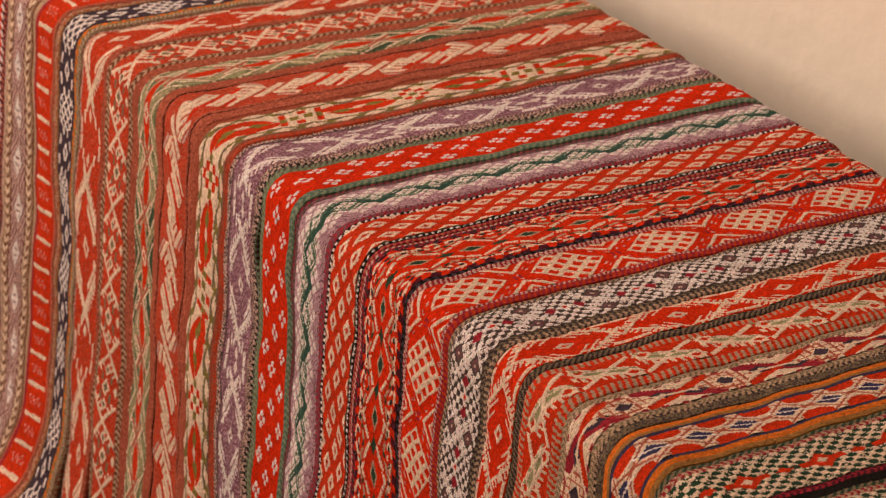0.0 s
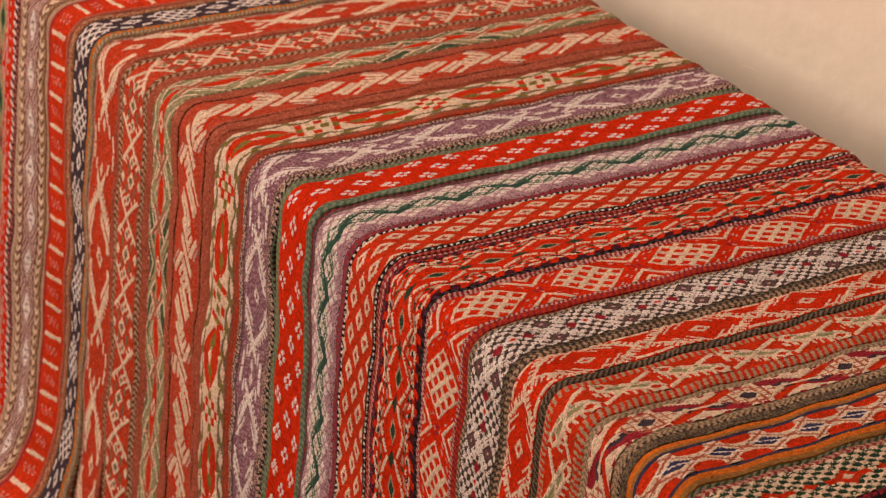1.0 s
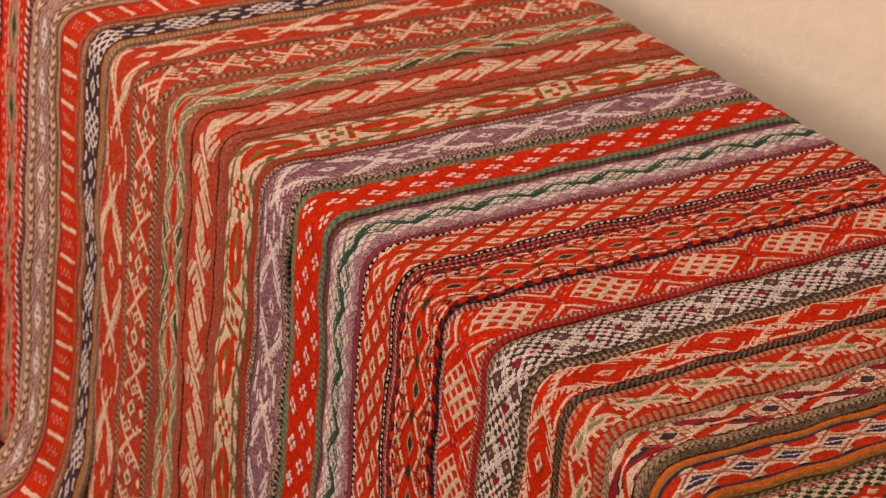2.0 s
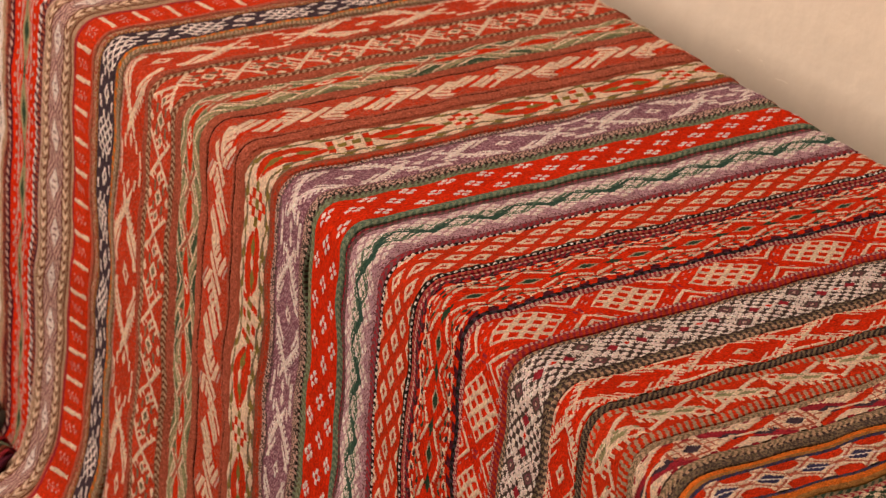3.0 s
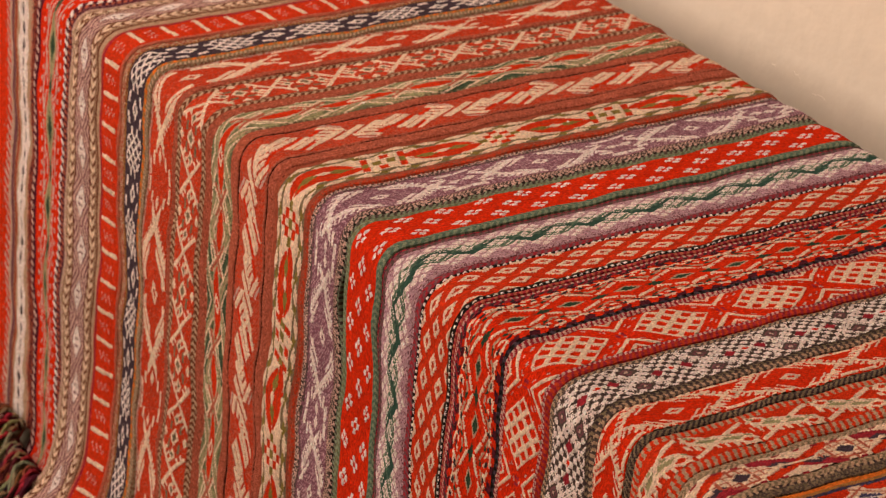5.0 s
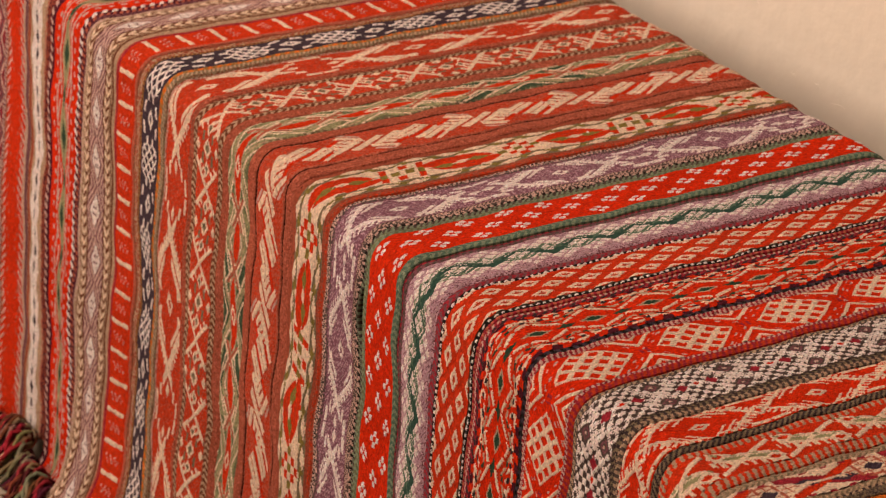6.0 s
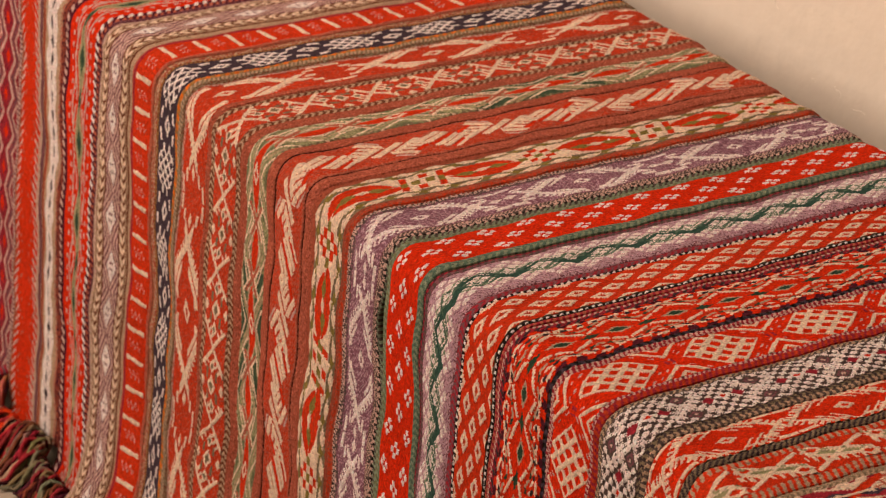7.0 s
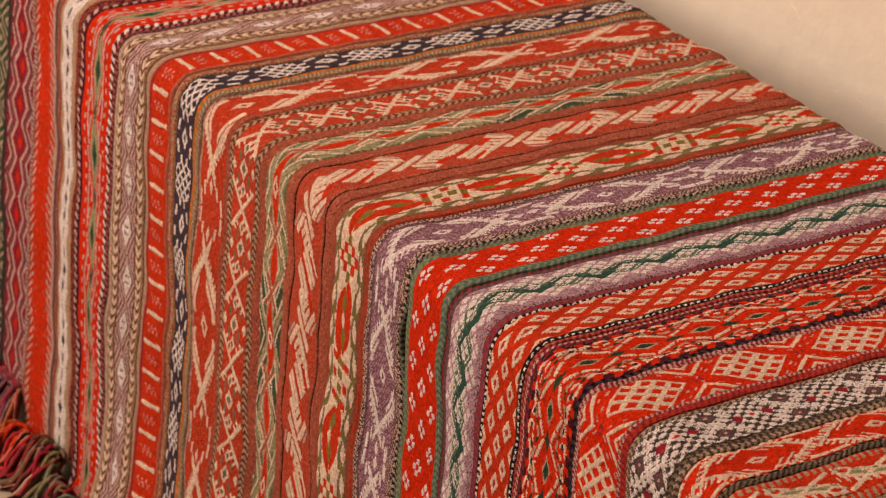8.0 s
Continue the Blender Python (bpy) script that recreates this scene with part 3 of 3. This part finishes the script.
def woven_strip(name, parent, cols, u_mm, v_mm, s, place, code, cord, skirt_left, skirt_right, seed, label=""):
    """One woven strip: a quad for every cell, raised a little where yarns float, each with its own dye."""
    a, b = cols
    nr = len(s)
    rnd = np.random.RandomState(seed)
    edges = u_mm[a:b + 1].copy()
    lift_cells = LIFT[code[:-1, a:b]]
    pad = np.pad(lift_cells, 1, mode="edge")
    lift = (pad[1:, 1:] + pad[:-1, 1:] + pad[1:, :-1] + pad[:-1, :-1]) / 4 * 0.0019
    lift = lift + rnd.normal(0, 0.00014, lift.shape)
    gi, gj = np.meshgrid(np.arange(lift.shape[1]), np.arange(nr))
    lift = lift + 0.00030 * ((gi + gj + a) % 2)
    lift = lift + cord * np.sin(np.linspace(0, math.pi, b - a + 1))[None, :]
    uu = np.broadcast_to(edges, (nr, len(edges)))
    below = np.zeros_like(uu)
    if skirt_left:
        uu, lift, below = np.hstack([uu[:, :1], uu]), np.hstack([lift[:, :1], lift]), np.hstack([below[:, :1] + 0.0042, below])
    if skirt_right:
        uu, lift, below = np.hstack([uu, uu[:, -1:]]), np.hstack([lift, lift[:, -1:]]), np.hstack([below, below[:, -1:] + 0.0042])
    xyz = place(uu, lift - below)
    nv = uu.shape[1]
    c = code[:, a:b]
    if skirt_left:
        c = np.hstack([c[:, :1], c])
    if skirt_right:
        c = np.hstack([c, c[:, -1:]])
    nc = nv - 1
    idx = np.arange(nr * nv).reshape(nr, nv)
    quads = np.stack([idx[:-1, :-1], idx[:-1, 1:], idx[1:, 1:], idx[1:, :-1]], -1).reshape(-1, 4)
    me = bpy.data.meshes.new(name)
    me.vertices.add(nr * nv)
    me.vertices.foreach_set("co", xyz.reshape(-1).astype(np.float32))
    nf = len(quads)
    me.loops.add(nf * 4)
    me.loops.foreach_set("vertex_index", quads.reshape(-1).astype(np.int32))
    me.polygons.add(nf)
    me.polygons.foreach_set("loop_start", np.arange(0, nf * 4, 4, dtype=np.int32))
    me.polygons.foreach_set("use_smooth", np.ones(nf, dtype=bool))
    me.update(calc_edges=True)
    dye = PALETTE[c[:-1].reshape(-1)]
    fi, fj = np.meshgrid(np.arange(nr - 1), np.arange(nc) + a - int(skirt_left), indexing="ij")
    same = np.clip((fi + fj % 2) // 2 * 2 - fj % 2, 0, nr - 2)
    shade = rnd.normal(1.0, 0.13, (nr - 1, nc))[same, np.arange(nc)[None, :]].reshape(-1, 1)
    dye = dye * shade * rnd.normal(1.0, 0.03, (nf, 3))
    rgba = np.concatenate([np.clip(dye, 0.004, 0.9), np.ones((nf, 1))], 1)
    att = me.color_attributes.new("dye", "FLOAT_COLOR", "CORNER")
    att.data.foreach_set("color", np.repeat(rgba, 4, axis=0).reshape(-1).astype(np.float32))
    uv = me.uv_layers.new(name="UVMap")
    gu, gv = np.meshgrid(np.arange(nv), np.arange(nr))
    guv = np.stack([gu, gv], -1).reshape(-1, 2)
    uv.data.foreach_set("uv", guv[quads.reshape(-1)].reshape(-1).astype(np.float32))
    me.materials.append(WOOL)
    ob = new(name, me)
    ob.parent = parent
    if label:
        tagged(ob, label)
    return ob


def tassel(parent, root, x_dir, yarns, length, seed):
    """A tassel of loose yarns from a small wrapped knot, lying out over the floor."""
    rnd = random.Random(seed)
    verts, faces, dye = [], [], []

    def tube(points, radii, colour, sides=4):
        base = len(verts)
        for i, (p, r) in enumerate(zip(points, radii)):
            d = (points[min(i + 1, len(points) - 1)] - points[max(i - 1, 0)]).normalized()
            e1 = d.cross(Vector((0.3, 0.1, 1))).normalized()
            e2 = d.cross(e1)
            for k in range(sides):
                a = 2 * math.pi * k / sides
                verts.append(p + r * (math.cos(a) * e1 + math.sin(a) * e2))
        for i in range(len(points) - 1):
            for k in range(sides):
                faces.append((base + i * sides + k, base + i * sides + (k + 1) % sides, base + (i + 1) * sides + (k + 1) % sides, base + (i + 1) * sides + k))
                dye.append(colour)

    n = 34
    for j in range(n):
        fan, rise = rnd.uniform(-1, 1), rnd.random()
        ln = length * rnd.uniform(0.75, 1.1)
        lean = x_dir + fan * 0.40
        f1, f2, f3 = rnd.uniform(4, 9), rnd.uniform(4, 10), rnd.uniform(0, 6.3)
        amp = rnd.uniform(0.002, 0.007)
        pts = []
        for i in range(8):
            t = i / 7
            w = math.sin(math.pi * min(t * 1.15, 1.0))
            x = root.x + lean * ln * t + 0.006 * fan * w + amp * math.sin(f1 * t + f3) * t
            y = root.y - ln * t * 0.94 + amp * math.sin(f2 * t + 2 * f3) * t
            z = max(0.002 + 0.002 * rnd.random(), root.z * (1 - t) ** 1.5 + 0.026 * rise * w + 0.6 * amp * math.sin(f2 * t + f3))
            pts.append(Vector((x, y, z)))
        col = YARN[rnd.choice(yarns)]
        col = tuple(c * rnd.uniform(0.6, 0.95) for c in col)
        tube(pts, [0.0023] * 7 + [0.0010], col, 6)

    def build(name, owner, label=""):
        me = bpy.data.meshes.new(name)
        me.from_pydata([tuple(v) for v in verts], [], faces)
        att = me.color_attributes.new("dye", "FLOAT_COLOR", "CORNER")
        flat = np.repeat(np.array([(*c, 1.0) for c in dye]), 4, axis=0)
        att.data.foreach_set("color", flat.reshape(-1).astype(np.float32))
        me.uv_layers.new(name="UVMap")
        me.polygons.foreach_set("use_smooth", np.ones(len(faces), dtype=bool))
        me.materials.append(WOOL)
        ob = new(name, me)
        ob.parent = owner
        if label:
            tagged(ob, label)
        return ob

    ob = build("tassel", parent, "loose wool tassel in the sash's colours")
    verts, faces, dye = [], [], []
    for k in range(4):
        ring = [root + Vector((0.0052 * math.cos(a), -0.003 - 0.003 * k, 0.002 + 0.0052 * math.sin(a))) for a in [2 * math.pi * i / 10 for i in range(11)]]
        tube(ring, [0.0019] * 11, YARN[yarns[k % 2]], 5)
    build("knot", ob)
    return ob


def sash(x0, x1, borders_left, inner, borders_right, label, yarns, run=-0.03, rf=0.03, lie=0.0, slip=None):
    """One woven sash laid over the bench between x0 and x1. borders: (mm, pattern) from the outer edge inwards."""
    seed = int((x0 + 3) * 1000)
    rnd = random.Random(seed)
    empty = tagged(new("woven_sash"), label, "sash", group="sashes laid side by side")
    xc, width = (x0 + x1) / 2, (x1 - x0) * 1000 - 0.6
    empty.location = (xc, 0, H)
    flare = 0.023 * min(max((-0.35 - xc) / 0.12, 0.0), 1.0) * min(max((xc + 0.65) / 0.09, 0.0), 1.0)   # the far ends swing outwards near the floor
    yb = back_edge(xc) + rnd.uniform(-0.0015, 0.0015)
    # extent along the sash
    low, high = profile(np.arange(-0.3, 0.3, 0.01), front_edge(xc), yb, rf, 0.005)[4:]
    s = np.arange(-(low + run), high + 0.06, CELL_V / 1000)
    y, z, ny, nz, low, high = profile(s, front_edge(xc), yb, rf, 0.005)
    v = np.where(s > 0, s / 1.04, s / 0.95) * 1000
    n = max(8, int(round(width / CELL_U)))
    u = np.linspace(-width / 2, width / 2, n + 1)
    uc = (u[1:] + u[:-1]) / 2
    U, V = np.meshgrid(uc, v)
    V = V + 0.5 * CELL_V
    lw = sum(b[0] for b in borders_left)
    rw = sum(b[0] for b in borders_right)
    shift = (lw - rw) / 2
    code = inner(U - shift, V)
    edge = -width / 2
    for w, f in borders_left:
        k = (uc >= edge) & (uc < edge + w)
        if k.any():
            code[:, k] = f(U[:, k] - (edge + w / 2), V[:, k])
        edge += w
    a = int(np.sum(uc < edge))
    edge = width / 2
    for w, f in borders_right:
        k = (uc <= edge) & (uc > edge - w)
        if k.any():
            code[:, k] = f(U[:, k] - (edge - w / 2), V[:, k])
        edge -= w
    b = int(np.sum(uc <= edge))
    S = s[:, None]
    lead = np.clip((-s - low) / 0.05, 0, 1)[:, None]

    def place(uu, dn):
        x = xc + uu / 1000
        crown = 0.0016 * (1 - np.clip(np.abs(uu) / (width / 2), 0, 1) ** 5) + lie
        d = dn + crown + swell(x, S) * (1 - 0.8 * lead)
        skew = -0.03 * (np.clip(y, 0.03, 1)[:, None] - 0.03)
        xx = x + skew + drift(x, S)
        if slip:
            xx = xx - slip[1] * np.exp(-((S - slip[0]) / 0.024) ** 2) * np.clip(uu / width + 0.5, 0, 1) ** 3
        out = flare * np.clip((-S - 0.32) / 0.13, 0, 1.35) ** 2
        yy = y[:, None] + ny[:, None] * d - out
        zz = np.maximum(z[:, None] + nz[:, None] * d, 0.0012)
        return np.stack([xx - xc, yy, zz - H], -1)

    if a > 0:
        woven_strip("border", empty, (0, a), u, v, s, place, code, 0.00045, True, False, seed + 1)
    woven_strip("band", empty, (a, b), u, v, s, place, code, 0.0, a == 0, b == n, seed + 2)
    if b < n:
        woven_strip("border", empty, (b, n), u, v, s, place, code, 0.00045, False, True, seed + 3)
    y_end, z_end = y[0] - flare * min(max((-s[0] - 0.32) / 0.13, 0), 1.35) ** 2, z[0]
    count = 3 if width > 45 else 2
    for i in range(count):
        fx = (i + 0.5) / count - 0.5
        root = Vector((fx * width / 1000 * 0.85 + float(drift(xc, s[0])) + 0.005, y_end - 0.002, max(z_end, 0.004) + 0.003 - H))
        t = tassel_at(empty, root, yarns, seed * 10 + i, xc)
    return empty


def tassel_at(empty, root, yarns, seed, xc):
    rnd = random.Random(seed)
    ob = tassel(empty, Vector((root.x, root.y, root.z + H)), rnd.uniform(-0.25, 0.25), yarns, rnd.uniform(0.036, 0.058), seed)
    ob.location = (0, 0, -H)
    return ob


B = lambda w, f: (w, f)
RED_MIX = ["scarlet", "red", "tan", "maroon", "tan", "brick", "wine"]
DARK_MIX = ["brown", "maroon", "khaki", "crimson", "tan", "maroon", "black"]

# far end, hidden or barely seen
sash(-1.04, -0.986, [B(6, p_plain("green"))], p_pink_chain, [B(6, p_plain("green"))], "green and pink woven sash draped over the bench", DARK_MIX)
sash(-0.985, -0.932, [B(5, p_bead("wine", "pink"))], p_flecked_red, [B(5, p_bead("wine", "pink"))], "red woven sash with beaded edges draped over the bench", RED_MIX, run=-0.06)
sash(-0.931, -0.879, [B(7, p_plain("tan"))], p_sage_checks, [B(6, p_plain("slate"))], "grey-green checked woven sash ending in tassels", ["green", "tan", "pine", "black", "sage", "red"], run=-0.07)
sash(-0.878, -0.819, [B(6, p_mix("slate", "crimson"))], p_crimson_dots, [B(5, p_bead("mauve", "pink"))], "crimson woven sash with pink zigzags ending in tassels", ["crimson", "mauve", "maroon", "wine", "plum", "rose"], run=-0.065)
sash(-0.818, -0.763, [B(3, p_bead("tan", "brown", 4)), B(3, p_plain("russet"))], p_flecked_red, [B(4, p_plain("mauve")), B(4, p_bead("tan", "pink", 4))], "orange-red flecked woven sash ending in cream and red tassels", ["brick", "crimson", "tan", "red", "maroon", "rose", "crimson", "brown"], run=-0.028)
sash(-0.762, -0.708, [B(4, p_twill("tan", "brown", 4)), B(5, p_plain("russet"))], p_dashes, [B(6, p_mix("wine", "russet")), B(4, p_mix("rose", "tan"))], "cream woven sash with a row of dark dashes", ["khaki", "maroon", "crimson", "tan", "brown", "khaki"], run=-0.04)
sash(-0.707, -0.621, [B(5, p_mix("wine", "russet", 0.35)), B(6.5, p_bead("wine", "pink", 9)), B(4, p_plain("wine"))], p_green_spine, [B(4, p_mix("wine", "mauve")), B(4, p_bead("wine", "rose", 6)), B(6.5, p_bead("wine", "white", 9))], "red woven sash with green spine and burgundy beaded edges", ["crimson", "maroon", "black", "wine", "brown", "khaki"], run=-0.012, rf=0.02)
sash(-0.620, -0.555, [B(5, p_mix("tan", "pink"))], p_pink_chain, [B(4, p_plain("tan")), B(3, p_plain("brown"))], "beige and mauve woven sash with chained diamonds", ["pink", "tan", "mauve", "brown"], run=0.02, rf=0.035)
sash(-0.554, -0.510, [B(4, p_plain("rose")), B(3, p_plain("crimson"))], p_slashes, [B(3, p_plain("rose"))], "narrow bright red woven sash with cream slashes", RED_MIX, run=0.02, rf=0.035)
sash(-0.509, -0.445, [B(5, p_mix("russet", "brown")), B(8, p_mix("russet", "tan", 0.4)), B(3, p_bead("brown", "ochre", 4))], p_navy_stars, [B(4, p_mix("khaki", "brown")), B(6, p_bead("khaki", "tan", 4)), B(4.5, p_bead("orange", "ochre", 9))], "navy woven sash with white crosses and brown borders", ["navy", "brown", "ochre", "white"], run=0.02, rf=0.035)
sash(-0.444, -0.393, [B(4, p_mix("rose", "pink"))], p_hooks("brick", "cream", 194, 19, 58, 1.8, 19.5, "red", front=0.905, bold=1.45), [B(5, p_mix("rose", "russet"))], "brick-red woven sash with cream hooked diamonds", RED_MIX)
sash(-0.392, -0.326, [B(2, p_plain("russet")), B(9, p_loops("brown", "tan", "russet", 6.6))], p_crosses, [B(8, p_mix("russet", "rose")), B(10, p_loops("brown", "tan", "russet", 6.6))], "red woven sash with cream crosses and chain-stitch borders", RED_MIX)
sash(-0.325, -0.2865, [], p_sage_flames, [], "sage green woven sash with long red flames", ["sage", "green", "red", "cream"])
sash(-0.286, -0.208, [B(15, p_mix("russet", "rose", 0.4)), B(2.2, p_plain("maroon")), B(2, p_mix("russet", "rose"))], p_keys, [B(11, p_mix("russet", "rose", 0.6)), B(2.2, p_plain("maroon")), B(2, p_mix("russet", "rose"))], "brick-red woven sash with cream keys and dark cords", RED_MIX, lie=0.0004)
sash(-0.207, -0.148, [B(5, p_plain("russet"))], p_almonds, [B(4, p_mix("russet", "brick", 0.5))], "red and olive woven sash with cream checked blocks", ["red", "olive", "cream", "grey"])
sash(-0.147, -0.085, [B(2, p_plain("russet")), B(3.2, p_bead("black", "pink", 4.0)), B(3.2, p_mix("grey", "pink", 0.5)), B(2.5, p_mix("plum", "grey"))], p_hooks("plum", "white", 141, 37, 45, 1.7, 17.5, "lilac", eye=(4.4, 8.5), gap=10.0), [B(3.6, p_twill("moss", "grey", 5)), B(1.6, p_bead("black", "pink", 6)), B(3.0, p_mix("grey", "pink", 0.45)), B(3.0, p_twill("grey", "pink", 3.6)), B(1.5, p_plain("mauve"))], "purple woven sash with pale hooked diamonds", ["plum", "pink", "green"], slip=(-0.064, 0.0100))
sash(-0.084, -0.030, [B(7.5, p_chain("moss", "leaf", 6))], p_petals, [B(7.5, p_chain("moss", "jade", 6))], "scarlet woven sash with white petals and green edges", ["scarlet", "green", "white"], lie=0.0006)
sash(-0.029, 0.023, [B(4, p_chain("wine", "crimson", 6)), B(4, p_chain("mauve", "grey", 6))], p_lilac_zigzag, [B(4, p_mix("lilac", "mauve", 0.3))], "lilac and white woven sash with a green zigzag", ["lilac", "white", "teal"])
sash(0.0235, 0.081, [B(8, p_chain("mauve", "crimson", 6)), B(1.0, p_plain("black")), B(2.6, p_bead("black", "white", 5.4)), B(1.0, p_plain("black"))], p_chained_eyes, [B(3, p_bead("crimson", "rose", 5)), B(1.0, p_plain("black")), B(2.6, p_bead("black", "white", 5.4)), B(1.0, p_plain("black"))], "red woven sash with cream diamonds and beaded edges", ["red", "cream", "black"], lie=0.0006)
sash(0.0815, 0.1475, [B(4, p_bead("crimson", "pink", 4.5)), B(3, p_twill("slate", "crimson", 8, 1.4))], p_fine_zigzag, [B(3, p_bead("crimson", "pink", 4)), B(4.6, p_chain("black", "navy", 7))], "scarlet woven sash with fine green and cream zigzags", ["scarlet", "green", "navy"])
sash(0.148, 0.205, [B(3, p_bead("crimson", "pink", 4))], p_lattice_diamonds, [B(5, p_bead("crimson", "brick", 5)), B(3, p_bead("crimson", "pink", 4))], "bright scarlet woven sash with cream lattice diamonds", ["scarlet", "cream"], lie=0.0004)
sash(0.2055, 0.261, [B(5, p_chain("grey", "tan", 5))], p_star_lattice, [B(4, p_chain("grey", "tan", 5)), B(4, p_chain("slate", "khaki", 5))], "grey woven sash with white and red star crosses", ["grey", "white", "crimson"])
sash(0.2615, 0.304, [B(1.5, p_plain("grey"))], p_hooks("scarlet", "cream", 91, 40, 39, 1.35, 17.5, "red", eye=(4.8, 8.0), rows=3, gap=7.5, bold=0.55), [B(5, p_twill("slate", "khaki", 4.4)), B(1.5, p_bead("black", "tan", 6))], "scarlet woven sash with cream hooked diamonds and grey edge", ["scarlet", "grey", "cream"])
sash(0.3045, 0.353, [B(8, p_twill("red", "tan", 5.4, 0.3))], p_barred_green, [B(9, p_twill("red", "tan", 5.4, 0.3))], "red woven sash with green and cream steps", ["red", "sage", "cream"])
sash(0.3535, 0.405, [B(9, p_chain("khaki", "tan", 4.5))], p_crimson_navy_x, [B(6, p_mix("khaki", "grey")), B(3, p_bead("slate", "tan", 5)), B(6, p_chain("khaki", "tan", 4.5))], "cream woven sash with crimson and navy crosses", ["khaki", "crimson", "navy"])
sash(0.4055, 0.460, [B(6, p_plain("orange")), B(3, p_plain("ochre")), B(3.5, p_twill("navy", "blue", 5))], p_orange_hexagons, [B(4, p_plain("ochre")), B(5, p_plain("orange")), B(3.5, p_twill("navy", "blue", 5))], "orange-edged woven sash with red hexagons and blue diamonds", ["orange", "navy", "red"])
sash(0.4605, 0.530, [B(6, p_twill("khaki", "pine", 6)), B(6, p_chain("crimson", "tan", 5))], p_green_stars, [B(6, p_plain("black")), B(5, p_chain("crimson", "wine", 5))], "dark green and cream woven sash with red stars", ["pine", "crimson", "cream"])
sash(0.5305, 0.60, [B(6, p_twill("khaki", "pine", 6)), B(5, p_chain("crimson", "tan", 5))], p_green_stars, [B(6, p_plain("wine"))], "dark green and cream woven sash with red stars", ["pine", "crimson", "cream"])
sash(0.601, 0.66, [B(5, p_plain("wine"))], p_flecked_red, [B(5, p_plain("wine"))], "red flecked woven sash draped over the bench", RED_MIX)


# ---- lint on the cloth ----
def lint(x, y, r, seed):
    rnd = random.Random(seed)
    bm = bmesh.new()
    bmesh.ops.create_icosphere(bm, subdivisions=2, radius=r)
    for w in bm.verts:
        w.co *= 1 + 0.5 * noise.noise(w.co * 900 + Vector((seed, 0, 0)))
        w.co.z *= 0.7
    ob = part("lint_speck", bm, LINT)
    ob.location = (x, y, H + 0.0018 + r * 0.4)
    return tagged(ob, "tiny white speck of lint on a sash", "lint", group="lint specks")


for lx, ly, lr in ((-0.298, 0.139, 0.0014), (-0.272, 0.387, 0.0011), (-0.186, 0.266, 0.0010)):
    lint(lx, ly, lr, int(lr * 1e5))
